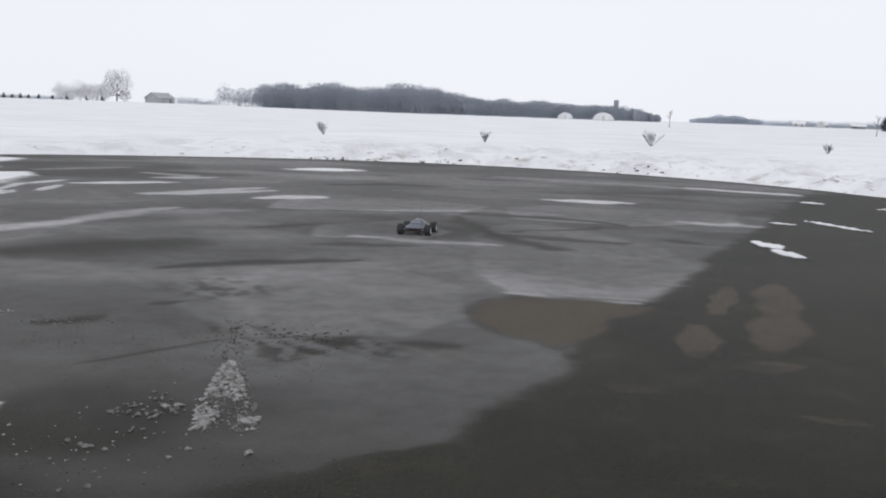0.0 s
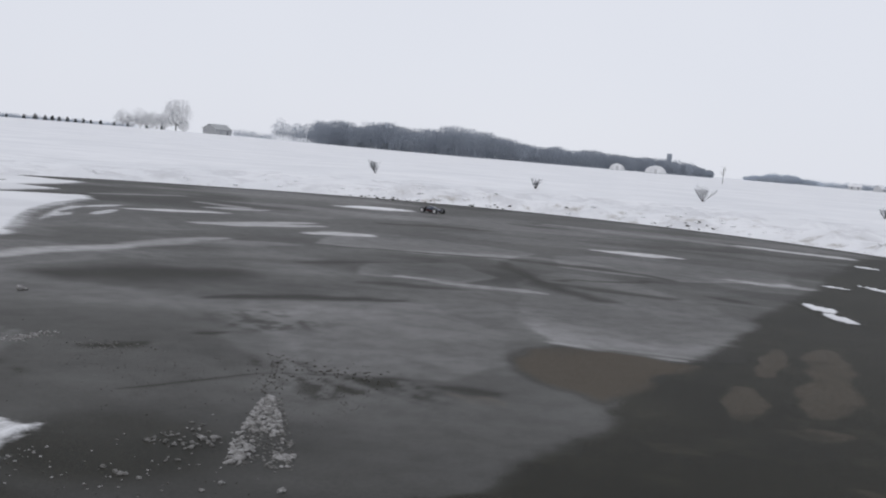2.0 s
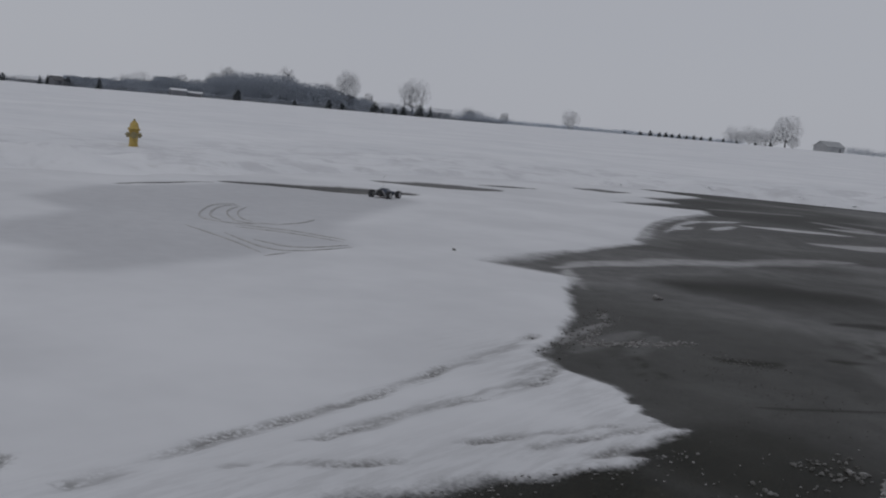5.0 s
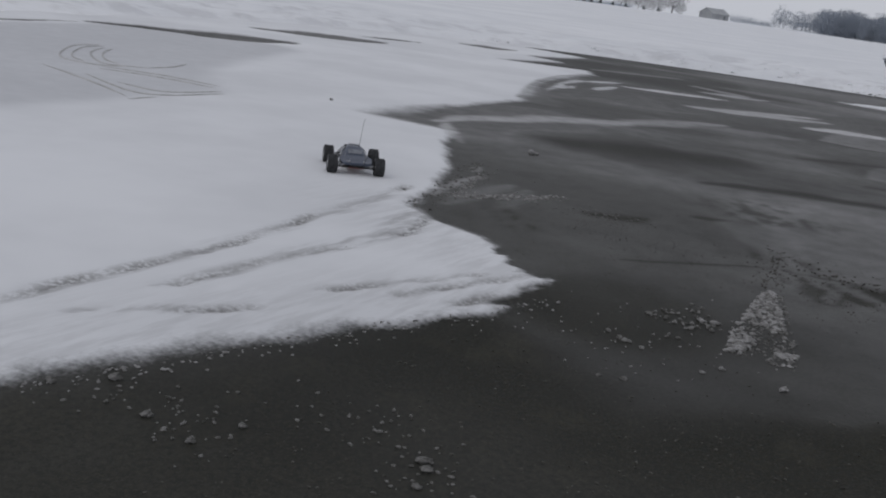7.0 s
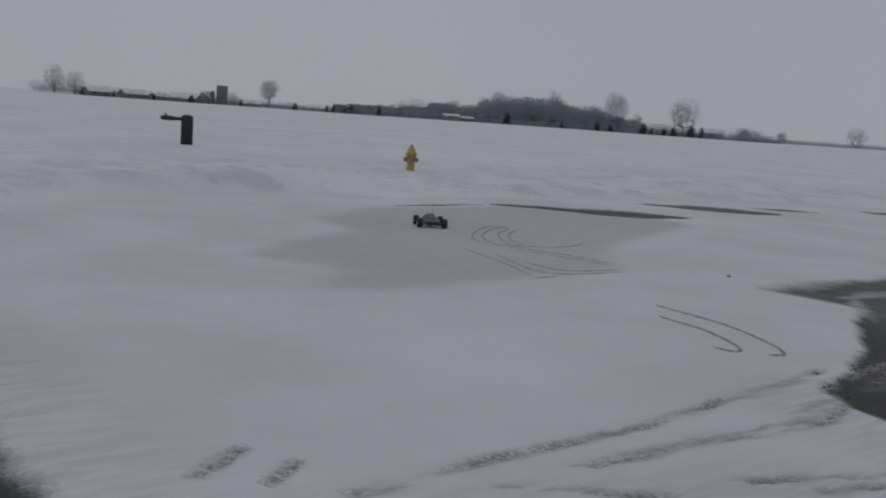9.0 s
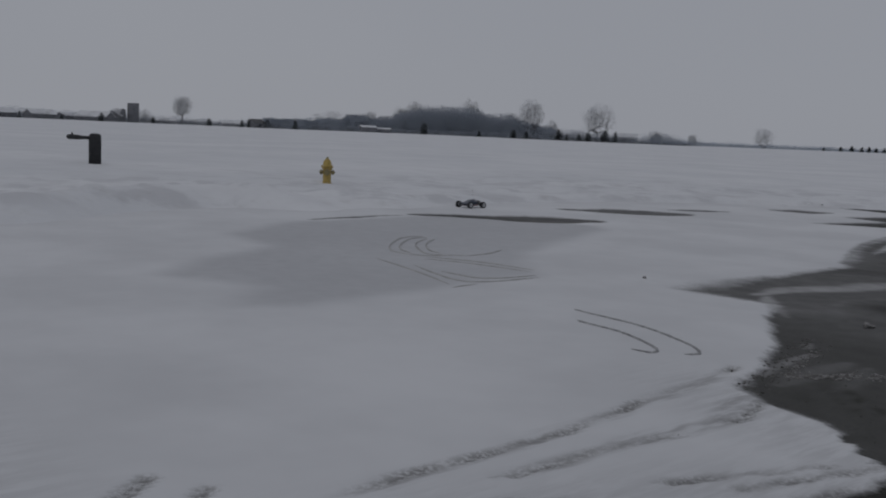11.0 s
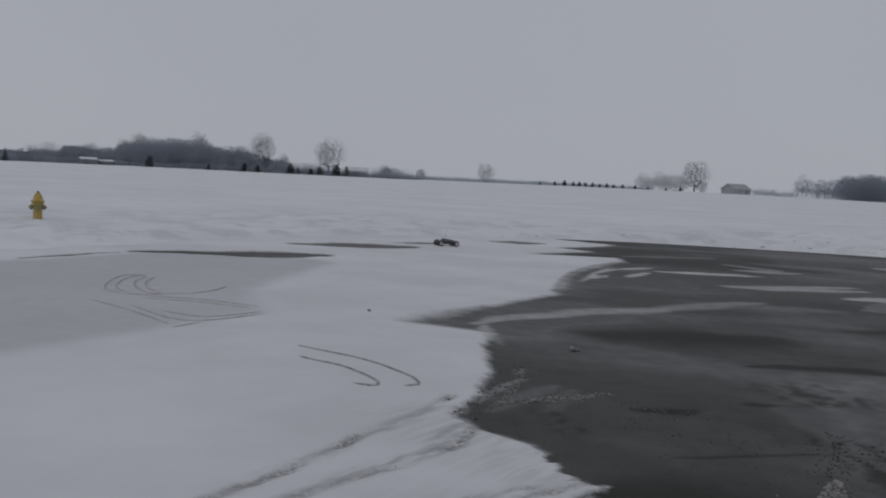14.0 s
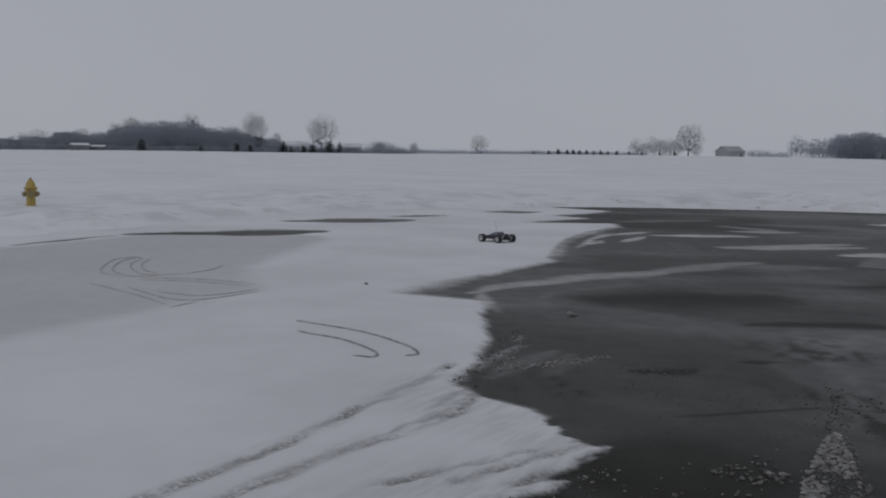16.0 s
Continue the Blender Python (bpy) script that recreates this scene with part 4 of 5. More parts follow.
heap("slush_heap", "scattered crumbs of slush beside the long heap", "slush",
     [(cx + rng.gauss(0, 0.03), cy + rng.gauss(0, 0.025), rng.uniform(0.005, 0.018)) for cx, cy, n in ((-1.60, 4.68, 8), (-1.53, 4.80, 5), (-1.48, 4.65, 5), (-1.36, 4.80, 10), (-1.37, 4.66, 9), (-1.31, 4.71, 6), (-1.42, 5.0, 4), (-1.37, 4.91, 5), (-1.36, 4.40, 3), (-1.57, 4.19, 3), (-1.48, 4.19, 3), (-1.41, 3.69, 2)) for _ in range(n)], M_CRUMB)
heap("grit", "dark crumbs in a row behind the slush heap", "grit",
     [(-1.27 - 0.16 * t + rng.gauss(0, 0.05), 5.75 + 1.1 * t, rng.uniform(0.003, 0.009)) for t in (rng.random() for _ in range(120))], M_GRIT)
heap("slush_heap", "small grey crumbs in a patch of wet asphalt", "slush",
     [(rng.gauss(-2.58, 0.14), rng.gauss(6.64, 0.09), rng.uniform(0.004, 0.011)) for _ in range(60)], M_CRUMB)
heap("slush_heap", "loose pale crumbs strewn before the snow", "slush",
     [(rng.gauss(-1.55, 0.30), rng.gauss(4.2, 0.35), rng.uniform(0.003, 0.008)) for _ in range(70)], M_SLUSH)
heap("slush_heap", "flat field of broken slush at the snow's edge", "slush",
     [(-3.52 + 0.42 * u + rng.gauss(0, 0.04), 6.02 + 0.65 * u + 0.25 * rng.random(), rng.uniform(0.004, 0.015)) for u in (rng.random() for _ in range(260))], M_SLUSH)
heap("slush_heap", "streak of crumbled slush thrown along a wheel's way", "slush",
     [(-3.55 - 0.32 * t + rng.gauss(0, 0.03), 6.05 + 1.0 * t, rng.uniform(0.003, 0.012)) for t in (rng.random() for _ in range(150))], M_SLUSH)
heap("slush_heap", "short streak of crumbled slush before the snow", "slush",
     [(-3.98 - 0.18 * t + rng.gauss(0, 0.025), 7.1 + 0.4 * t, rng.uniform(0.003, 0.010)) for t in (rng.random() for _ in range(50))], M_CRUMB)
heap("slush_heap", "ragged row of slush crumbs along the snow's edge", "slush",
     [(-3.5 - 0.5 * t + rng.gauss(0, 0.10), 5.45 + 1.9 * t + rng.gauss(0, 0.1), rng.uniform(0.003, 0.013)) for t in (rng.random() for _ in range(190))], M_CRUMB)
heap("slush_heap", "crumbled snow along the front edge of the snow tongue", "slush",
     [(x + 0.03 + abs(rng.gauss(0, 0.07)), y + rng.gauss(0, 0.05), rng.uniform(0.003, 0.009)) for x, y in ((-2.95 + 0.86 * t ** 1.1, 1.6 + 2.8 * t) for t in (rng.random() for _ in range(230)))], M_SLUSH)
heap("slush_heap", "faint crumbs of slush along an old rut", "slush",
     [(-1.25 + 0.65 * t + rng.gauss(0, 0.06), 6.5 - 0.1 * t + rng.gauss(0, 0.12), rng.uniform(0.004, 0.012)) for t in (rng.random() for _ in range(60))], M_GRIT)
heap("grit", "dark churned crumbs beside the long slush heap", "grit",
     [(rng.gauss(-0.85, 0.28) - 0.25 * k, rng.gauss(5.95, 0.42), rng.uniform(0.002, 0.006)) for k in (rng.random() for _ in range(240))], M_GRIT)
heap("grit", "dark churned crumbs along old ruts on the asphalt", "grit",
     [(-2.9 + 1.3 * k + rng.gauss(0, 0.25), 6.7 - 0.9 * k + rng.gauss(0, 0.22), rng.uniform(0.002, 0.006)) for k in (rng.random() for _ in range(110))], M_GRIT)
heap("grit", "loose grit and crumbs scattered on wet asphalt", "grit",
     [(rng.uniform(-2.1, -0.2), rng.uniform(1.7, 4.2), rng.uniform(0.002, 0.007)) for _ in range(520)], M_GRIT)
heap("grit", "small pale pebbles in clusters on wet asphalt", "grit",
     [(cx + rng.gauss(0, 0.12), cy + rng.gauss(0, 0.10), rng.uniform(0.003, 0.010)) for cx, cy in ((-2.5, 2.2), (-2.2, 2.2), (-1.55, 2.45), (-1.9, 2.6)) for _ in range(34)], M_CRUMB)
heap("grit", "loose grit scattered over dusty asphalt", "grit",
     [(rng.gauss(-2.3, 0.7), rng.gauss(5.8, 0.7), rng.uniform(0.002, 0.006)) for _ in range(200)], M_GRIT)
for x, y, r in ((-4.12, 8.48, 0.062), (-2.66, 2.24, 0.028), (-2.78, 2.07, 0.024), (-2.38, 2.12, 0.026), (-2.16, 2.09, 0.022), (-2.12, 2.28, 0.020), (-1.57, 2.50, 0.030), (-1.53, 2.46, 0.026),
                (-1.50, 2.35, 0.022), (-0.82, 4.14, 0.026), (-1.09, 4.17, 0.018), (-1.36, 4.77, 0.030), (-1.30, 4.80, 0.026), (-1.14, 4.06, 0.016), (-6.9, 9.0, 0.03)):
    s = Solid()
    r *= 0.75
    s.rock((0, 0, 0), r, rng, 0.7)
    s.rock((r * 0.7, r * 0.3, -r * 0.1), r * 0.6, rng, 0.7)
    ob = new("ice_clod", s.mesh("ice_clod", M_SLUSH if y > 4 else M_CRUMB))
    ob.location = (x, y, on_pavement(x, y) + r * 0.45)
    tagged(ob, "grey lump of frozen slush lying on the asphalt", "ice clod", "clods on the asphalt")

# Chunks that the plough threw up on the bank.
s = Solid()
for k in range(240):
    a = rng.uniform(-0.9, 1.9)
    d = abs(rng.gauss(0.5, 0.7))
    x, y = CX + (RAD + d) * math.sin(-a + 0.9), CY + (RAD + d) * math.cos(-a + 0.9)
    r = rng.uniform(0.03, 0.12)
    s.rock((x, y, on_field(x, y) - r * 0.05), r, rng, 0.45)
tagged(new("snow_chunks", s.mesh("snow_chunks", M_SNOW)), "broken chunks of ploughed snow along the bank", "snow chunks", kind="stuff")
s = Solid()
for k in range(34):
    a = rng.choice((0.03, 0.05, -0.14, -0.36, -0.62, -0.66)) + rng.gauss(0, 0.05)
    d = abs(rng.gauss(0.25, 0.25))
    x, y = CX - (RAD + d) * math.sin(a), CY + (RAD + d) * math.cos(a)
    s.rock((x, y, on_field(x, y) + 0.02), rng.uniform(0.02, 0.06), rng, 0.4)
tagged(new("turf_lumps", s.mesh("turf_lumps", M_GRIT)), "dark lumps of soil and turf in the ploughed bank", "soil", kind="stuff")


# ---------------------------------------------------------------- hydrant, fountain, shrubs
def make_hydrant(x, y):
    ob = thing("fire_hydrant", pose(x, y, on_field(x, y) - 0.03, 0, 0, 145), "yellow fire hydrant standing in the snow", "fire hydrant")
    ob.scale = (1.07, 1.07, 1.07)
    s = Solid()
    s.lathe([(0.135, 0.0), (0.135, 0.03), (0.098, 0.035), (0.095, 0.34), (0.112, 0.35), (0.120, 0.365), (0.120, 0.40), (0.105, 0.41)], 20)
    part("barrel", s, M_YELLOW, ob, "", True)
    s = Solid()
    s.lathe([(0.140, 0.415), (0.140, 0.440), (0.105, 0.445), (0.100, 0.50), (0.078, 0.56), (0.045, 0.60), (0.040, 0.61), (0.0, 0.612)], 20)
    part("bonnet", s, M_YELLOW, ob, "domed yellow bonnet", True)
    s = Solid()
    s.lathe([(0.028, 0.608), (0.026, 0.650), (0.0, 0.652)], 5)
    part("operating_nut", s, M_CAPPAINT, ob, "five-sided operating nut")
    for k, (a, r, length) in enumerate(((90, 0.058, 0.165), (-90, 0.058, 0.165), (180, 0.075, 0.160))):
        m = Matrix.Rotation(radians(a), 4, "Z") @ Matrix.Translation((0, 0, 0.29)) @ Matrix.Rotation(radians(90), 4, "Y")
        s = Solid()
        s.lathe([(r * 0.8, 0.06), (r * 0.8, length - 0.05), (r, length - 0.045), (r, length - 0.005), (r * 0.8, length), (r * 0.3, length + 0.001), (r * 0.3, length + 0.025), (0, length + 0.026)], 12, m)
        part("nozzle_cap", s, M_CAPPAINT, ob, "dull painted nozzle cap")
    for k in range(8):
        s = Solid()
        a = 2 * math.pi * k / 8
        s.tube((0.128 * math.cos(a), 0.128 * math.sin(a), 0.395), (0.128 * math.cos(a), 0.128 * math.sin(a), 0.455), 0.010, 0.010, 6, True)
        part("flange_bolt", s, M_YELLOW, ob)
    return ob


make_hydrant(-20.97, 14.66)


def make_fountain(x, y):
    toward = math.degrees(math.atan2(-y, -x))
    ob = thing("drinking_fountain", pose(x, y, on_field(x, y) - 0.07, 0, 0, toward + 96), "black metal post fountain with one side arm", "drinking fountain")
    ob.scale = (1.07, 1.07, 1.07)
    s = Solid()
    rings = []
    for z, k in ((0, 1), (0.72, 1), (0.79, 0.96), (0.83, 0.82), (0.85, 0.5)):
        rings.append([(0.155 * k * math.copysign(abs(math.cos(t)) ** 0.5, math.cos(t)), 0.12 * k * math.copysign(abs(math.sin(t)) ** 0.5, math.sin(t)), z) for t in (2 * math.pi * i / 20 for i in range(20))])
    s.loft(rings)
    part("pedestal", s, M_BLACKIRON, ob, "rounded black pedestal", True)
    s = Solid()
    s.loft([[(xx, 0.075 * c * k, zz + 0.055 * h * k) for c, h in ((1, 0), (0.7, 0.7), (0, 1), (-0.7, 0.7), (-1, 0), (-0.7, -0.7), (0, -1), (0.7, -0.7))]
            for xx, k, zz in ((-0.10, 0.85, 0.735), (-0.30, 0.85, 0.735), (-0.42, 1.15, 0.74), (-0.62, 1.2, 0.745), (-0.68, 0.9, 0.745), (-0.70, 0.4, 0.745))])
    part("arm", s, M_BLACKIRON, ob, "thick black arm with a bowl at its end", True)
    s = Solid()
    s.lathe([(0.022, 0.78), (0.022, 0.85), (0.014, 0.865), (0.0, 0.866)], 10, Matrix.Translation((-0.56, 0, 0)))
    part("bubbler", s, M_BLACKIRON, ob)
    s = Solid()
    s.box(-0.19, -0.16, 0.0, 0.19, 0.16, 0.035, None, 0.01)
    part("base_plate", s, M_BLACKIRON, ob)
    s = Solid()
    s.lathe([(0.10, 0.848), (0.085, 0.872), (0.0, 0.885)], 14)
    part("snow_cap", s, M_ROOFSNOW, ob, "thin cap of snow")
    return ob


make_fountain(-27.37, 11.31)


def shrub(x, y, h, seed):
    r = random.Random(seed)
    ob = thing("shrub", pose(x, y, on_field(x, y) - 0.03), "small bare shrub with upright twigs in the snow", "shrub", "shrubs along the bank")
    stems, twigs = Solid(), Solid()
    for k in range(9):
        a, lean = r.uniform(0, 6.28), r.uniform(0.15, 1.0)
        d = Vector((math.cos(a) * lean, math.sin(a) * lean, 1)).normalized()
        p, q = Vector((0, 0, 0)), d * h * r.uniform(0.45, 0.65)
        stems.tube(p, q, 0.012, 0.008, 4)
        for i in range(6):
            f = q * r.uniform(0.35, 1.0)
            b = r.uniform(0, 6.28)
            e = (d + Vector((math.cos(b), math.sin(b), r.uniform(0, 0.7))) * 0.55).normalized()
            g = f + e * h * r.uniform(0.2, 0.42)
            twigs.tube(f, g, 0.006, 0.004, 3)
            for j in range(2):
                u = (e + Vector((r.uniform(-1, 1), r.uniform(-1, 1), r.uniform(0, 0.8))) * 0.6).normalized()
                v = f.lerp(g, r.uniform(0.4, 0.9))
                twigs.tube(v, v + u * h * 0.17, 0.004, 0.003, 3)
    part("stems", stems, M_BARK, ob)
    part("twigs", twigs, M_TWIG, ob, "thin bare twigs")
    return ob


for k, (x, y, h) in enumerate(((-5.12, 41.38, 0.68), (1.50, 38.99, 0.52), (7.98, 38.88, 0.72), (14.13, 36.85, 0.50), (16.81, 28.75, 0.55))):
    shrub(x, y, h, 30 + k)


# ---------------------------------------------------------------- trees
def polar(az, d):
    a = radians(az)
    return -math.sin(a) * d, math.cos(a) * d


def quads_object(name, pts, mat):
    """One object from an array of separate four-cornered twigs."""
    n = len(pts)
    me = bpy.data.meshes.new(name)
    me.vertices.add(n * 4)
    me.vertices.foreach_set("co", pts.astype(np.float32).ravel())
    me.loops.add(n * 4)
    me.loops.foreach_set("vertex_index", np.arange(n * 4, dtype=np.int32))
    me.polygons.add(n)
    me.polygons.foreach_set("loop_start", np.arange(0, n * 4, 4, dtype=np.int32))
    me.update(calc_edges=True)
    me.materials.append(mat)
    return new(name, me)


def wood_twigs(rs, trees, twigs, width, stout):
    """Stems, rising limbs and a veil of fine twigs for all the trees (x, y, z, height) of a wood."""
    t = np.repeat(trees, twigs, axis=0)
    n = len(t)
    h, w = t[:, 3], t[:, 3] * width
    a, u = rs.uniform(0, 2 * np.pi, n), rs.uniform(0, 1, n)
    crown = rs.uniform(0, 1, n) < 0.72
    r = np.sqrt(rs.uniform(0, 1, n))
    up = np.where(crown, 0.60 + 0.36 * (2 * u - 1), 0.5 * u)
    reach = np.where(crown, np.sqrt(np.clip(1 - ((up - 0.58) / 0.42) ** 2, 0.02, 1)), 0.8)
    b = np.stack([t[:, 0] + np.cos(a) * r * w * reach, t[:, 1] + np.sin(a) * r * w * reach, t[:, 2] + h * up], 1)
    d = np.stack([np.cos(a) * 0.6 + rs.uniform(-0.6, 0.6, n), np.sin(a) * 0.6 + rs.uniform(-0.6, 0.6, n), rs.uniform(0.2, 1.3, n)], 1)
    d /= np.linalg.norm(d, axis=1, keepdims=True)
    side = np.cross(d, rs.normal(0, 1, (n, 3)))
    side /= np.linalg.norm(side, axis=1, keepdims=True) + 1e-9
    ln, th = (h * rs.uniform(0.05, 0.11, n))[:, None], (stout * rs.uniform(0.035, 0.085, n))[:, None]
    twig = np.stack([b - side * th, b + side * th, b + d * ln + side * th * 0.4, b + d * ln - side * th * 0.4], 1)
    m = np.repeat(trees, 6, axis=0)
    k = len(m)
    a, u = rs.uniform(0, 2 * np.pi, k), rs.uniform(0.0, 0.35, k)
    low = np.stack([m[:, 0] + 0.1 * np.cos(a), m[:, 1] + 0.1 * np.sin(a), m[:, 2] - 0.3 + u * m[:, 3]], 1)
    e = m[:, 3] * width * rs.uniform(0.05, 0.7, k)
    top = np.stack([m[:, 0] + np.cos(a) * e, m[:, 1] + np.sin(a) * e, m[:, 2] + m[:, 3] * (u + rs.uniform(0.35, 0.5, k))], 1)
    side = np.stack([np.sin(a + 0.8), -np.cos(a + 0.8), 0 * a], 1) * (0.012 * m[:, 3] * np.sqrt(stout))[:, None]
    stems = np.stack([low - side, low + side, top + side * 0.35, top - side * 0.35], 1)
    return np.concatenate([twig, stems])


def grow(trunk, twigs, p, d, length, r, level, rr, top, spread=0.55, thin=1.0):
    """A limb of three bends with limbs of its own; the last levels go to the crown."""
    solid = trunk if level < 2 else twigs
    steps, pts = 3 if level < 3 else 2, [p]
    for k in range(steps):
        d = (d + Vector((rr.uniform(-1, 1), rr.uniform(-1, 1), rr.uniform(-0.3, 0.8))) * 0.16).normalized()
        q = pts[-1] + d * length / steps
        ra, rb = r * (1 - 0.55 * k / steps), r * (1 - 0.55 * (k + 1) / steps)
        solid.tube(pts[-1], q, ra, rb, (7, 5, 3, 3, 3)[level])
        pts.append(q)
    if level >= top:
        return
    count = (8, 6, 6, 5)[level]
    for k in range(count):
        t = rr.uniform(0.35 if level == 0 else 0.25, 1.0)
        i = min(int(t * steps), steps - 1)
        o = pts[i].lerp(pts[i + 1], t * steps - i)
        a = rr.uniform(0, 6.28) if level else 6.28 * k / count + rr.uniform(-0.4, 0.4)
        side = d.orthogonal().normalized()
        side = Matrix.Rotation(a, 3, d) @ side
        e = (d * (1 - spread) + side * spread * rr.uniform(0.7, 1.3) + Vector((0, 0, 0.25))).normalized()
        grow(trunk, twigs, o, e, length * rr.uniform(0.50, 0.74) * (1.15 - 0.3 * t), max(r * 0.42, 0.012 * thin), level + 1, rr, top, spread, thin)


def bare_tree(seed, h, top, spread, label, group="", thick=1.0, thin=1.0):
    rr = random.Random(seed)
    ob = thing("tree", Matrix(), label, "tree", group)
    trunk, twigs = Solid(), Solid()
    grow(trunk, twigs, Vector((0, 0, -0.3)), Vector((0, 0, 1)), h * 0.55, h * 0.026 * thick, 0, rr, top, spread, thin)
    k = h / max(v[2] for v in twigs.v)
    for s in (trunk, twigs):
        s.v = [(x * k, y * k, z * k) for x, y, z in s.v]
    part("trunk", trunk, M_BARK, ob)
    part("crown", twigs, M_TWIG, ob, "bare winter crown of fine twigs")
    return ob


def crown_tree(seed, h, half, low, fork, label, group="", count=300, stems=1, fine=11, upright=0.3):
    """A bare tree whose limbs branch out to fill a lumpy oval crown.

    half: the crown's half width as a share of the height; low: where the crown begins; fork: where the trunk parts."""
    rs = np.random.RandomState(seed)
    d = rs.normal(0, 1, (count, 3))
    d /= np.linalg.norm(d, axis=1, keepdims=True)
    reach = rs.uniform(0, 1, count) ** 0.42 * (0.72 + 0.5 * value_noise(d[:, 0] * 1.9 + 7, d[:, 1] * 1.9 + d[:, 2] * 2.3 + 3, seed))
    aim = d * reach[:, None] * (half * h, half * h, (1 - low) * h / 2) + (0, 0, (1 + low) * h / 2)
    aim = aim[np.argsort(np.linalg.norm(aim - (0, 0, fork * h), axis=1))]
    nodes, up = [], []
    for k in range(stems):
        a = 6.28 * k / stems
        o = 0.02 * h * (stems > 1)
        base = len(nodes)
        nodes += [(o * math.cos(a), o * math.sin(a), -0.3), (2 * o * math.cos(a), 2 * o * math.sin(a), fork * h * 0.5), (3.5 * o * math.cos(a), 3.5 * o * math.sin(a), fork * h)]
        up += [-1, base, base + 1]
    for p in aim:
        q = np.array(nodes)
        cost = np.linalg.norm(q - p, axis=1) + 1.6 * np.maximum(0, q[:, 2] - p[2] + 0.04 * h)
        cost[[k for k in range(3 * stems) if k % 3 != 2]] += 0.5 * h
        i = int(np.argmin(cost))
        mid = q[i] + (p - q[i]) * 0.5 + rs.normal(0, 0.012 * h, 3) + (0, 0, -upright * 0.12 * np.linalg.norm(p - q[i]))
        nodes += [tuple(mid), tuple(p)]
        up += [i, len(nodes) - 2]
    load = [0] * len(nodes)
    for k in range(len(nodes) - 1, -1, -1):
        load[k] += 1
        if up[k] >= 0:
            load[up[k]] += load[k]
    most = max(load[k] for k in range(0, 3 * stems, 3))
    thick = (0.022 if stems == 1 else 0.013) * h / math.sqrt(most)
    size = [max(0.022, thick * math.sqrt(v)) for v in load]
    ob = thing("tree", Matrix(), label, "tree", group)
    trunk, twigs = Solid(), Solid()
    for k in range(len(nodes)):
        if up[k] < 0:
            continue
        bole = load[k] > 0.06 * most
        (trunk if bole else twigs).tube(nodes[up[k]], nodes[k], min(size[up[k]], 1.5 * size[k]), size[k], 6 if bole else 3)
    # A haze of fine twigs through the whole crown.
    n = count * fine
    d = rs.normal(0, 1, (n, 3))
    d /= np.linalg.norm(d, axis=1, keepdims=True)
    reach = rs.uniform(0, 1, n) ** 0.45 * (0.72 + 0.5 * value_noise(d[:, 0] * 1.9 + 7, d[:, 1] * 1.9 + d[:, 2] * 2.3 + 3, seed))
    a = d * reach[:, None] * (half * h, half * h, (1 - low) * h / 2) + (0, 0, (1 + low) * h / 2)
    e = d + rs.uniform(-0.7, 0.7, (n, 3)) + (0, 0, 0.35)
    e *= (h * rs.uniform(0.03, 0.08, n) / np.linalg.norm(e, axis=1))[:, None]
    w = np.cross(e, rs.normal(0, 1, (n, 3)))
    w *= (rs.uniform(0.008, 0.018, n) / (np.linalg.norm(w, axis=1) + 1e-9))[:, None]
    k = len(twigs.v)
    twigs.v += [tuple(p) for p in np.stack([a - w, a + w, a + e + 0.4 * w, a + e - 0.4 * w], 1).reshape(-1, 3).tolist()]
    twigs.f += [(k + 4 * q, k + 4 * q + 1, k + 4 * q + 2, k + 4 * q + 3) for q in range(n)]
    part("trunk", trunk, M_HAZEBARK, ob)
    part("crown", twigs, M_TWIG, ob, "bare winter crown of fine twigs")
    return ob


def plant(ob, x, y, turn=0, scale=1.0):
    ob.matrix_basis = pose(x, y, on_field(x, y), 0, 0, turn)
    ob.scale = (scale, scale, scale)
    return ob


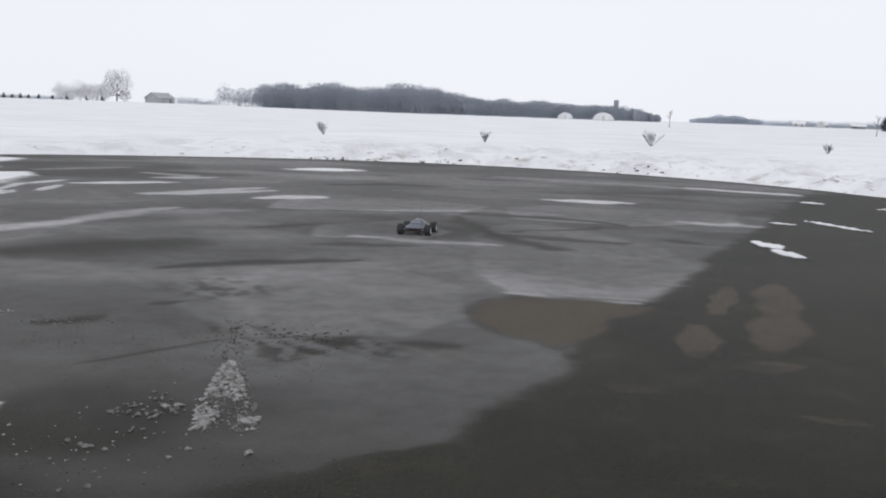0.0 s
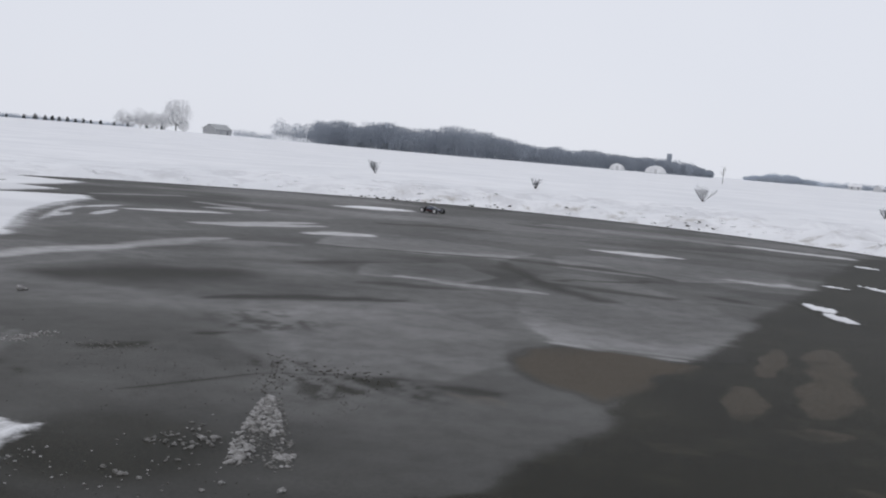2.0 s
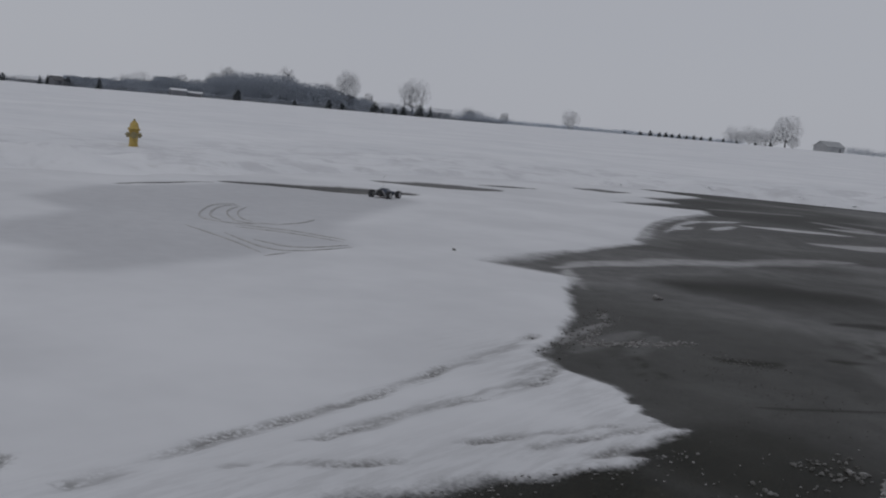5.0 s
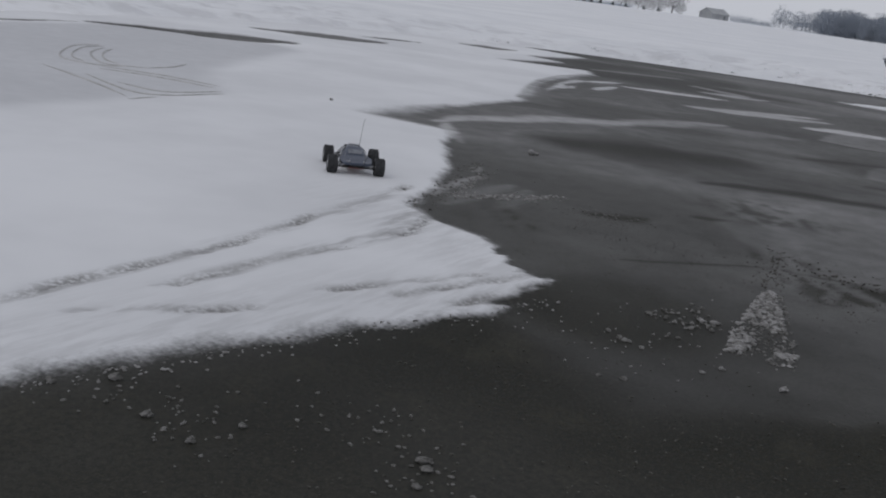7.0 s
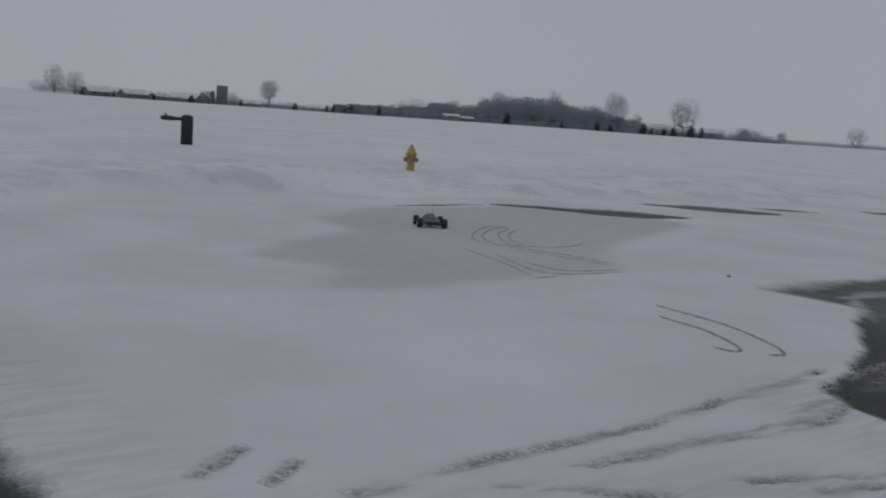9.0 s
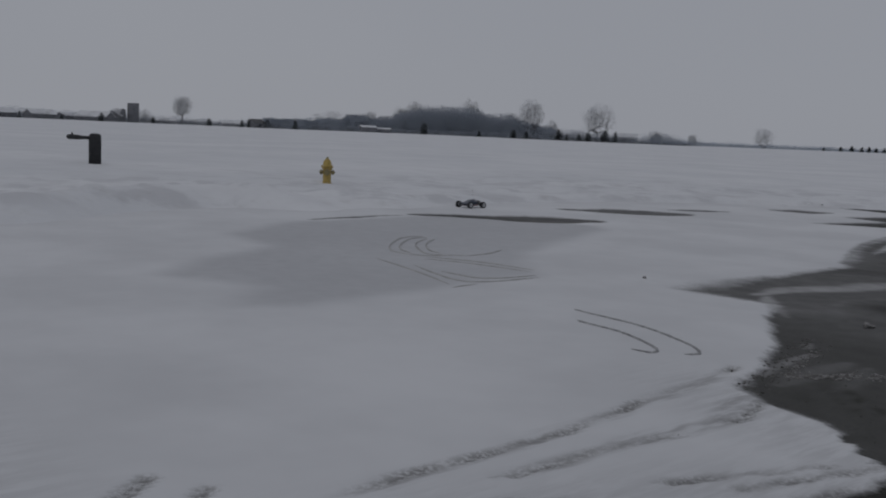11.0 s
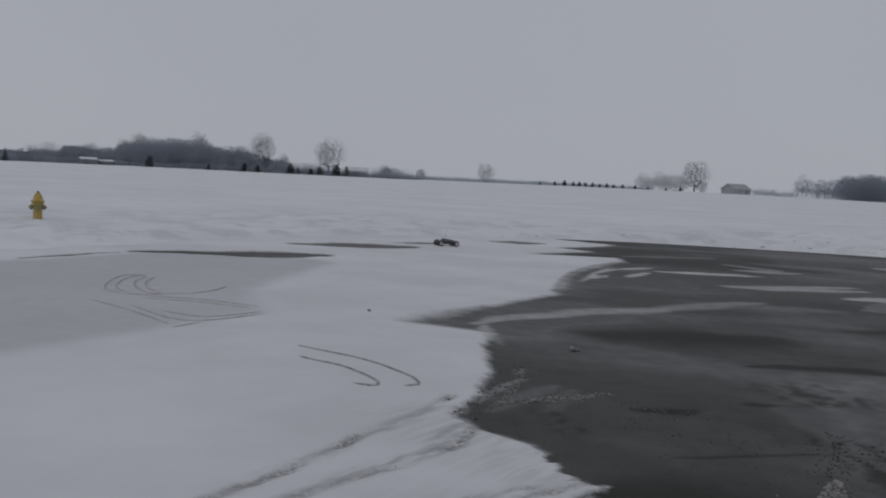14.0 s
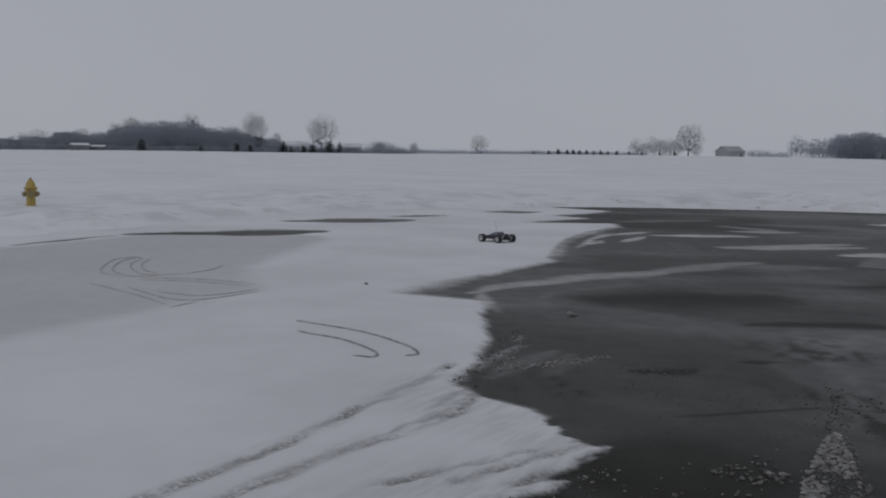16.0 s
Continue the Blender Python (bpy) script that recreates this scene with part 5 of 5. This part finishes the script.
# Trees that stand alone on the skyline: seed, azimuth, distance, height, half width, start of the crown, fork, stems, label.
for seed, az, d, h, half, low, fork, stems, label in (
        (1, 18.35, 470, 14.8, 0.47, 0.14, 0.20, 1, "tall bare tree with a dense rounded crown beside the barn"),
        (2, 39.2, 460, 17.0, 0.44, 0.22, 0.24, 1, "bare tree with a wide open crown on the skyline"),
        (3, 42.95, 470, 18.6, 0.31, 0.24, 0.28, 1, "tall bare tree with thin upswept limbs near the woods"),
        (4, 30.12, 460, 9.2, 0.52, 0.06, 0.06, 3, "low round bare tree alone in the field"),
        (5, 62.65, 470, 13.0, 0.33, 0.28, 0.34, 1, "slender bare tree with a small crown near the farm"),
        (6, 20.25, 480, 8.6, 0.50, 0.05, 0.08, 3, "bushy bare tree beside the barn"), (7, 19.4, 500, 8.2, 0.62, 0.03, 0.06, 4, "bushy bare tree beside the barn"),
        (15, 19.8, 520, 8.0, 0.60, 0.03, 0.06, 4, "bushy bare tree beside the barn"), (16, 18.95, 520, 9.0, 0.55, 0.03, 0.08, 3, "bushy bare tree beside the barn"),
        (8, 21.2, 500, 8.0, 0.62, 0.03, 0.05, 4, "bushy bare tree at the end of the hedge"), (17, 20.75, 520, 6.4, 0.75, 0.02, 0.05, 4, "bushy bare tree at the end of the hedge"),
        (18, 17.95, 500, 6.0, 0.6, 0.02, 0.05, 4, "low bare bush beside the tall tree"),
        (9, 46.55, 500, 18.2, 0.17, 0.35, 0.4, 1, "slim bare tree rising over the dark woods"), (19, 46.2, 500, 17.2, 0.15, 0.35, 0.4, 1, "slim bare tree rising over the dark woods"),
        (10, 49.6, 500, 16.4, 0.30, 0.25, 0.3, 1, "bare tree rising over the dark woods"), (11, 52.1, 500, 10.6, 0.36, 0.15, 0.2, 1, "bare tree at the edge of the woods"),
        (20, 50.4, 490, 13.0, 0.30, 0.2, 0.25, 1, "bare tree at the edge of the woods"), (21, 41.7, 480, 9.5, 0.26, 0.08, 0.1, 2, "narrow bare tree at the end of the woods"),
        (22, 44.1, 480, 12.5, 0.36, 0.1, 0.15, 2, "bare tree at the end of the woods"),
        (12, 54.3, 480, 9.4, 0.55, 0.05, 0.1, 3, "pale bare tree over the hedge near the farm"), (23, 55.1, 500, 8.2, 0.5, 0.05, 0.1, 3, "pale bare tree over the hedge near the farm"),
        (24, 35.95, 470, 6.4, 0.55, 0.03, 0.05, 4, "bushy bare tree beside the pale house"), (25, 33.9, 470, 5.6, 0.42, 0.03, 0.08, 3, "small bare tree on the skyline"),
        (26, 66.0, 460, 6.2, 0.55, 0.03, 0.05, 4, "bare bush among the farm buildings"), (27, 64.7, 460, 6.0, 0.6, 0.03, 0.05, 4, "bare bush among the farm buildings"),
        (13, 74.0, 420, 11.0, 0.38, 0.12, 0.2, 1, "bare tree at the far end of the farm"), (14, 73.0, 430, 9.5, 0.40, 0.12, 0.2, 1, "bare tree at the far end of the farm")):
    plant(crown_tree(seed, h, half, low, fork, label, "", 130 if half < 0.2 else 420 if h > 12 else 260, stems), *polar(az, d), turn=seed * 40)

# The near end of the wood that runs away from the street.
WOOD_A, WOOD_B = Vector((66.0, 108.0)), Vector((292.0, 640.0))
near_kinds = [bare_tree(60 + k, h, 4, sp, "tall bare tree at the edge of a wood", "trees at the wood's edge", 1.0, 2.2) for k, (h, sp) in enumerate(((20.5, 0.46), (18.5, 0.52), (16.0, 0.56)))]
rng = random.Random(11)
spots = []
for k in range(15):
    s = 0.012 + 0.30 * (k / 14) ** 1.5
    p = WOOD_A.lerp(WOOD_B, s) + Vector((rng.uniform(-1, 5), rng.uniform(-3, 3)))
    spots.append((p.x, p.y, rng.uniform(0, 360), rng.uniform(0.82, 1.08)))
for k, (x, y, a, sc) in enumerate(spots):
    ob = near_kinds[k] if k < 3 else copy_thing(near_kinds[k % 3], Matrix())
    plant(ob, x, y, a, sc)


def woods(name, label, rows, mat, seed, category="woods", twigs=400, width=0.34, stout=1.0, low=0.70):
    """rows: azimuth from and to, distance from and to, count, height from and to."""
    rs = np.random.RandomState(seed)
    trees = []
    for a0, a1, d0, d1, count, h0, h1 in rows:
        t = (np.arange(count) + rs.uniform(0, 1, count)) / count
        az, d = np.radians(a0 + (a1 - a0) * t), d0 + (d1 - d0) * t + rs.uniform(-6, 6, count)
        x, y = -np.sin(az) * d, np.cos(az) * d
        h = (h0 + (h1 - h0) * t) * rs.uniform(low, 1.06, count) * (0.81 + 0.38 * fbm(x, 0 * y, 0.07, seed, 2))
        trees.append(np.stack([x, y, terrain(x, y), h], 1))
    ob = quads_object(name, wood_twigs(rs, np.concatenate(trees), twigs, width, stout), mat)
    return tagged(ob, label, category, kind="stuff")


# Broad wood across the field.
woods("far_woods", "open end of a bare wood with stems showing", [(13.0, 9.0, 590, 590, 22, 11.5, 13.5), (12.0, 9.0, 605, 605, 16, 11.5, 13.5)], M_HAZEWOODS, 1, twigs=420, width=0.28, stout=0.8)
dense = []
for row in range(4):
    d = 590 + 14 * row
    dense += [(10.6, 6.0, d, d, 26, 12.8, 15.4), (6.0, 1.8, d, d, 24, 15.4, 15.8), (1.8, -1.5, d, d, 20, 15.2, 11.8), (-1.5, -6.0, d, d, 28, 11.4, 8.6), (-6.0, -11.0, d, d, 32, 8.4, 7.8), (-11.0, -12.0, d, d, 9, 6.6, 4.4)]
woods("far_woods", "long dense bare wood across the snowy field", dense, M_HAZEWOODS, 2, twigs=620, width=0.40, stout=1.25)
woods("far_woods", "low wood far off on the horizon, blue-grey with painted haze", [(-13.7, -15.0, 1250, 1250, 24, 5, 9.5), (-15.0, -16.5, 1250, 1250, 28, 10, 10), (-16.5, -17.9, 1250, 1250, 24, 9, 3.5)] * 2, M_HAZEFARWOODS, 3, twigs=260, width=0.6, stout=3.0)
# Dark wood and hedges towards the farm.
dense = []
for row in range(3):
    d = 470 + 12 * row
    dense += [(41.6, 43.6, d, d, 14, 5.0, 8.0), (43.6, 46.0, d, d, 20, 9.0, 12.4), (46.0, 49.2, d, d, 28, 13.8, 13.8), (49.2, 50.6, d, d, 12, 13.0, 9.6), (50.6, 52.4, d, d, 16, 7.6, 6.2), (52.4, 53.6, d, d, 12, 8.0, 7.0), (53.6, 58.2, d, d, 40, 5.2, 4.8)]
woods("dark_woods", "dark bare wood with thick undergrowth on the skyline", dense, M_HAZEWOODS, 4, twigs=560, width=0.40, stout=1.1)
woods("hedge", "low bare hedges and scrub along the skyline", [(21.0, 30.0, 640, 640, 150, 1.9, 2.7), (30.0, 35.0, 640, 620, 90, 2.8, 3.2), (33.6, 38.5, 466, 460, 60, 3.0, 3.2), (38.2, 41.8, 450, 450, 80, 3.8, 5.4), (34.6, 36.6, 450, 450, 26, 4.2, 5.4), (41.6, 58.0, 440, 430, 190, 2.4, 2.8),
      (58.2, 66.5, 520, 520, 120, 3.2, 4.2), (66.5, 75.0, 510, 490, 120, 3.6, 5.4), (13.0, 15.2, 560, 560, 40, 3.0, 3.8), (-18.2, -24.4, 900, 900, 90, 4.2, 5.0)], M_HAZEWOODS, 5, "hedge", twigs=170, width=0.8, stout=0.8, low=0.45)
woods("hedge", "line of woods far off along the horizon, paled by painted haze", [(20.5, 36.0, 1250, 1250, 240, 4.6, 6.4), (-17.6, -25.0, 1100, 1100, 120, 5.5, 7.5)], M_HAZEFARWOODS, 7, "hedge", twigs=200, width=0.9, stout=2.4, low=0.4)
woods("hedge", "dark dense scrub at the foot of the woods", [(37.4, 42.4, 446, 446, 110, 2.6, 3.2), (42.4, 58.8, 436, 430, 300, 1.7, 2.2), (34.0, 37.4, 452, 450, 60, 1.3, 1.7), (58.8, 73.0, 455, 450, 240, 2.0, 3.0)], M_SCRUB, 8, "hedge", twigs=150, width=0.9, stout=0.9, low=0.4)
woods("hedge", "low scrub and small trees far off near white houses", [(-17.9, -20.5, 860, 860, 40, 4.0, 5.6), (-20.5, -24.4, 840, 840, 60, 3.6, 4.6)], M_HAZEWOODS, 9, "hedge", twigs=170, width=0.8, stout=1.2, low=0.45)
rs = np.random.RandomState(6)
t = np.concatenate([0.02 + 0.98 * rs.uniform(0, 1, 320) ** 1.25, 0.35 * rs.uniform(0, 1, 200) ** 1.3])
x = WOOD_A.x + (WOOD_B.x - WOOD_A.x) * t + rs.uniform(1, 15, len(t))
y = WOOD_A.y + (WOOD_B.y - WOOD_A.y) * t + rs.uniform(-3, 3, len(t))
h = np.where(np.arange(len(t)) < 320, np.where(t > 0.12, rs.uniform(9.5, 15.0, len(t)), rs.uniform(5, 9, len(t))), rs.uniform(3.5, 7.5, len(t)))
ob = quads_object("wood_edge", wood_twigs(rs, np.stack([x, y, terrain(x, y), h], 1), 620, 0.42, 0.55), M_NEARWOOD)
tagged(ob, "dense undergrowth and stems of a bare wood", "woods", kind="stuff")


def conifer(seed, h, rounded=False):
    rr = random.Random(seed)
    ob = thing("conifer", Matrix(), "small dark evergreen on the snowy skyline" if not rounded else "dark rounded evergreen shrub on the snowy skyline", "conifer", "evergreens on the skyline")
    trunk, crown = Solid(), Solid()
    trunk.tube((0, 0, -0.2), (0, 0, h * 0.9), h * 0.025, h * 0.006, 6)
    for k in range(300):
        t = rr.random() ** (1.0 if rounded else 1.25)
        w = h * (0.50 * math.sqrt(max(0.02, 1 - (1.7 * t - 0.6) ** 2 / 1.3)) if rounded else 0.36 * (1 - t) ** 0.75 + 0.03)
        z = h * (0.02 + 0.95 * t)
        a = rr.uniform(0, 6.28)
        e = w * rr.uniform(0.55, 1.12)
        b, q = Vector((0, 0, z)), Vector((math.cos(a) * e, math.sin(a) * e, z - 0.12 * e))
        n = Vector((-math.sin(a), math.cos(a), 0)) * (0.16 * e + 0.05)
        m = b.lerp(q, 0.55)
        crown.add([b, m + n - Vector((0, 0, 0.05 * h * (1 - t))), q, m - n - Vector((0, 0, 0.05 * h * (1 - t)))], [(0, 1, 2, 3)])
    part("trunk", trunk, M_HAZEBARK, ob)
    part("crown", crown, M_HAZENEEDLE, ob, "dark needled crown")
    return ob


first = [conifer(k, 3.2) for k in range(2)] + [conifer(k, 3.2, True) for k in (2, 3)]
# azimuth, distance, size, and 0 or 1 for pointed, 2 or 3 for rounded
spots = [(az, 455, 0.8 * s, 2 + k % 2) for k, (az, s) in enumerate(((22.3, 0.75), (22.8, 0.7), (23.2, 0.8), (23.6, 0.7), (24.0, 0.85), (24.4, 0.8), (24.75, 0.9), (25.1, 0.85), (25.6, 1.0), (26.15, 0.8), (27.0, 0.6), (21.6, 0.7), (20.9, 0.7), (19.9, 0.6), (19.1, 0.7)))]
spots += [(56.42, 400, 1.5, 1), (49.08, 400, 1.45, 3), (43.95, 420, 1.2, 2), (43.2, 430, 1.0, 3), (41.35, 430, 1.5, 2), (40.9, 435, 1.1, 0), (38.75, 430, 1.6, 3), (38.15, 430, 1.6, 0), (39.7, 435, 1.2, 2), (40.2, 435, 1.0, 3),
          (-23.75, 420, 1.9, 3), (45.9, 430, 0.8, 2), (59.0, 430, 1.3, 0), (59.4, 430, 1.1, 1), (71.0, 440, 1.0, 0), (68.9, 440, 0.8, 2), (66.9, 450, 1.1, 2), (64.2, 450, 0.9, 3), (61.2, 440, 1.0, 2), (58.0, 430, 1.2, 3), (72.6, 440, 1.2, 0)]
placed = set()
for k, (az, d, sc, kind) in enumerate(spots):
    ob = copy_thing(first[kind], Matrix()) if kind in placed else first[kind]
    placed.add(kind)
    plant(ob, *polar(az, d), turn=k * 70, scale=1.08 * sc)

for az, d, h in ((-23.3, 127, 2.1), (-12.55, 150, 2.3)):
    rr = random.Random(int(d))
    ob = thing("sapling", Matrix(), "thin young tree tied to a stake in the snow", "sapling")
    stem, twigs = Solid(), Solid()
    stem.tube((0, 0, -0.2), (0.05, 0, h), 0.05, 0.03, 5)
    for k in range(14):
        a, t = rr.uniform(0, 6.28), rr.uniform(0.45, 1)
        twigs.tube((0, 0, h * t), (math.cos(a) * 0.4, math.sin(a) * 0.4, h * t + 0.5), 0.025, 0.015, 3)
    part("stem", stem, M_BARK, ob)
    part("twigs", twigs, M_BARK, ob)
    plant(ob, *polar(az, d))


# ---------------------------------------------------------------- buildings on the skyline
def house(name, az, d, width, depth, wall_h, roof_h, wall, roof, label, category, windows=2, turn=0, gambrel=False):
    x, y = polar(az, d)
    ob = thing(name, pose(x, y, on_field(x, y) - 0.2, 0, 0, az + turn), label, category)
    w, q = width / 2, depth / 2
    s = Solid()
    s.box(-w, -q, 0, w, q, wall_h)
    prof = [(-q, wall_h), (0, wall_h + roof_h), (q, wall_h)] if not gambrel else [(-q, wall_h), (-q * 0.6, wall_h + roof_h * 0.7), (0, wall_h + roof_h), (q * 0.6, wall_h + roof_h * 0.7), (q, wall_h)]
    n = len(prof)
    s.add([(-w, a, b) for a, b in prof] + [(w, a, b) for a, b in prof], [tuple(range(n)), tuple(range(n, 2 * n))[::-1]])
    part("wall", s, wall, ob)
    s = Solid()
    o, th = 0.4, 0.25
    for k in range(n - 1):
        (a0, b0), (a1, b1) = prof[k], prof[k + 1]
        f = 1.0
        s.add([(sx, a, b + dz) for dz in (0.02, th) for sx in (-w - o, w + o) for a, b in ((a0 * (1.06 if k == 0 else f), b0 - (0.15 if k == 0 else 0)), (a1 * (1.06 if k == n - 2 else f), b1 - (0.15 if k == n - 2 else 0)))],
              [(0, 1, 3, 2), (4, 6, 7, 5), (0, 2, 6, 4), (1, 5, 7, 3), (0, 4, 5, 1), (2, 3, 7, 6)])
    part("roof", s, roof, ob)
    for k in range(windows):
        s = Solid()
        cx = -w + width * (k + 0.5) / windows
        s.box(cx - 0.6, -q - 0.06, wall_h * 0.4, cx + 0.6, -q - 0.01, wall_h * 0.85)
        part("window", s, M_PANE, ob)
    s = Solid()
    s.box(w * 0.5 - 0.5, -q - 0.07, 0.0, w * 0.5 + 0.5, -q - 0.012, min(2.1, wall_h * 0.8))
    part("door", s, M_DARKSIDING, ob)
    return ob


house("barn", 16.1, 480, 9.6, 9, 2.5, 2.2, M_BARN, M_BARN, "grey barn with a shallow pitched roof", "barn", 0, 40)
house("shed", 37.6, 470, 11.0, 6, 3.0, 1.7, M_WHITEWALL, M_ROOFSNOW, "long pale shed with a snowy roof", "shed", 3)
house("farmhouse", 35.6, 480, 7.5, 7, 2.4, 2.9, M_WHITEWALL, M_ROOFSNOW, "pale house with a steep snowy roof among bushes", "house", 2, 60, True)
house("farmhouse", 70.0, 470, 11, 8, 2.2, 1.9, M_DARKSIDING, M_ROOFSNOW, "dark low house with snow on its roof", "house", 3, 28)
house("barn", 67.2, 480, 15, 9, 2.0, 2.4, M_DARKSIDING, M_ROOFSNOW, "wide barn with a snow-covered roof", "barn", 2, -32)
house("shed", 68.7, 500, 9, 6, 2.0, 1.4, M_DARKSIDING, M_ROOFSNOW, "dark shed with snow on its roof", "shed", 1, 55)
house("shed", 59.9, 470, 9, 6, 1.6, 1.2, M_WHITEWALL, M_ROOFSNOW, "low pale shed with a snowy roof beside dark shrubs", "shed", 2)
house("farmhouse", 52.3, 425, 6, 5, 2.3, 0.5, M_DARKSIDING, M_ROOFSNOW, "low dark house with thin snow on its roof before the woods", "house", 0, 12)
house("shed", 51.35, 430, 5, 4, 1.7, 0.4, M_DARKSIDING, M_ROOFSNOW, "low dark shed with thin snow on its roof", "shed", 0, -10)
house("farmhouse", -19.4, 800, 9, 7, 2.6, 2.2, M_WHITEWALL, M_ROOFSNOW, "small white house far off on the horizon", "house", 2)
house("farmhouse", -20.6, 790, 7, 6, 2.4, 2.6, M_WHITEWALL, M_ROOFSNOW, "small pale house with a steep snowy roof on the horizon", "house", 1, 70)
house("farmhouse", -22.4, 820, 10, 7, 2.2, 2.0, M_DARKSIDING, M_ROOFSNOW, "small dark house far off on the horizon", "house", 2)

house("shed", 71.9, 450, 10, 7, 2.2, 1.8, M_DARKSIDING, M_ROOFSNOW, "dark outbuilding with a snowy roof at the farm's end", "shed", 2, 30)
house("barn", 66.2, 500, 8, 8, 3.0, 2.4, M_DARKSIDING, M_ROOFSNOW, "dark gabled barn beside the silos", "barn", 1, 70)
house("shed", 63.6, 480, 10, 6, 1.6, 1.2, M_BARN, M_ROOFSNOW, "low grey shed under a snowy roof", "shed", 2)
house("shed", 58.6, 430, 5, 5, 2.2, 1.5, M_DARKSIDING, M_ROOFDARK, "small dark shed among evergreens", "shed", 1, 40)



def hoop(az, d, w, h):
    x, y = polar(az, d)
    ob = thing("hoop_house", pose(x, y, on_field(x, y) - 0.1, 0, 0, az), "white snow-covered hoop house before the woods", "hoop house", "hoop houses")
    s = Solid()
    arc = [(w / 2 * math.cos(math.pi * i / 14), h * math.sin(math.pi * i / 14)) for i in range(15)]
    s.loft([[(a, -6, b) for a, b in arc], [(a, 6, b) for a, b in arc]])
    part("cover", s, M_ROOFSNOW, ob, "white rounded cover", True)
    s = Solid()
    s.box(-0.6, -6.1, 0, 0.6, -6.02, min(2, h * 0.7))
    part("door", s, M_WHITEWALL, ob)


hoop(-6.72, 450, 7.0, 3.1)
hoop(-8.88, 450, 9.5, 3.6)

for az, d, w, h, label in ((65.25, 500, 5.4, 9.4, "dark paired silos beside the farm"), (-9.55, 640, 3.2, 13.0, "blocky silo top rising over the wood")):
    x, y = polar(az, d)
    ob = thing("silo", pose(x, y, on_field(x, y) - 0.2, 0, 0, az), label, "silo")
    s = Solid()
    s.lathe([(w / 2, 0), (w / 2, h * 0.95), (w * 0.47, h * 0.99), (w * 0.2, h), (0, h)], 18)
    part("tower", s, M_DARKSIDING if az > 0 else M_HAZEWOODS, ob, "", True)
    if az > 0:
        s = Solid()
        s.lathe([(1.2, 0), (1.2, h * 0.62), (0.6, h * 0.68), (0, h * 0.70)], 14, Matrix.Translation((-4.6, 0, 0)))
        part("tower", s, M_DARKSIDING, ob, "", True)


# ---------------------------------------------------------------- motion
CAR = [(0.0, -0.33, 12.33, 80), (0.5, 0.37, 15.96, 76), (1.0, 1.46, 19.15, 86), (1.5, 0.92, 22.69, 118), (2.0, -1.58, 25.04, 150), (2.5, -4.54, 26.10, 188), (3.0, -7.37, 24.59, 220),
       (3.5, -9.82, 22.04, 236), (4.0, -11.36, 18.80, 250), (4.2, -11.66, 17.73, 258), (4.6, -11.95, 15.60, 268), (5.0, -11.65, 13.30, 284), (5.4, -10.60, 11.10, 302), (5.8, -8.70, 9.05, 326),
       (6.05, -6.85, 7.60, 355), (6.3, -5.49, 6.71, 409), (6.5, -5.01, 6.40, 442), (6.75, -4.68, 6.20, 468), (7.0, -4.43, 6.03, 492), (7.25, -4.72, 6.22, 518), (7.5, -5.13, 6.42, 526),
       (8.0, -6.81, 6.80, 526), (8.5, -9.22, 7.42, 522), (8.7, -10.05, 7.68, 518), (9.2, -12.10, 8.50, 508), (9.7, -13.65, 9.70, 494), (10.2, -14.50, 11.20, 474), (10.8, -15.05, 13.35, 452),
       (11.0, -15.25, 14.28, 450), (11.5, -14.78, 16.40, 424), (12.0, -13.39, 18.70, 408), (12.5, -11.67, 19.35, 398), (12.75, -11.65, 20.10, 420), (13.0, -11.25, 19.72, 470), (13.5, -12.00, 20.40, 535),
       (14.0, -12.51, 19.49, 590), (14.5, -13.05, 18.47, 628), (15.0, -12.47, 16.74, 672), (15.5, -10.94, 15.86, 698), (16.0, -8.43, 14.81, 706)]


def motions():
    walk(car, [(t, pose(x, y, on_pavement(x, y) - 0.002, 0, 0, a)) for t, x, y, a in CAR])
    # Wheels roll as far as the car goes, at most three eighths of a turn in each tenth of a second.
    ts = [k / 10 for k in range(161)]
    place = [(np.interp(t, [r[0] for r in CAR], [r[1] for r in CAR]), np.interp(t, [r[0] for r in CAR], [r[2] for r in CAR])) for t in ts]
    rolled, angle = [0.0], 0.0
    for a, b in zip(place, place[1:]):
        angle += min(math.degrees(math.dist(a, b) / WHEEL_R), 75)
        rolled.append(angle)
    for wheel in car_wheels:
        x, y, z = wheel.location
        walk(wheel, [(t, pose(x, y, z, 0, a, 0)) for t, a in zip(ts, rolled)])
    # The hooked tracks are pressed in as the car turns there.
    for ob, t in zip(fresh_tracks, (7.15, 7.1)):
        walk(ob, [(0.0, pose(0, 0, -0.06)), (t - 0.2, pose(0, 0, -0.06)), (t + 0.15, pose(0, 0, 0)), (16.0, pose(0, 0, 0))])


motions()
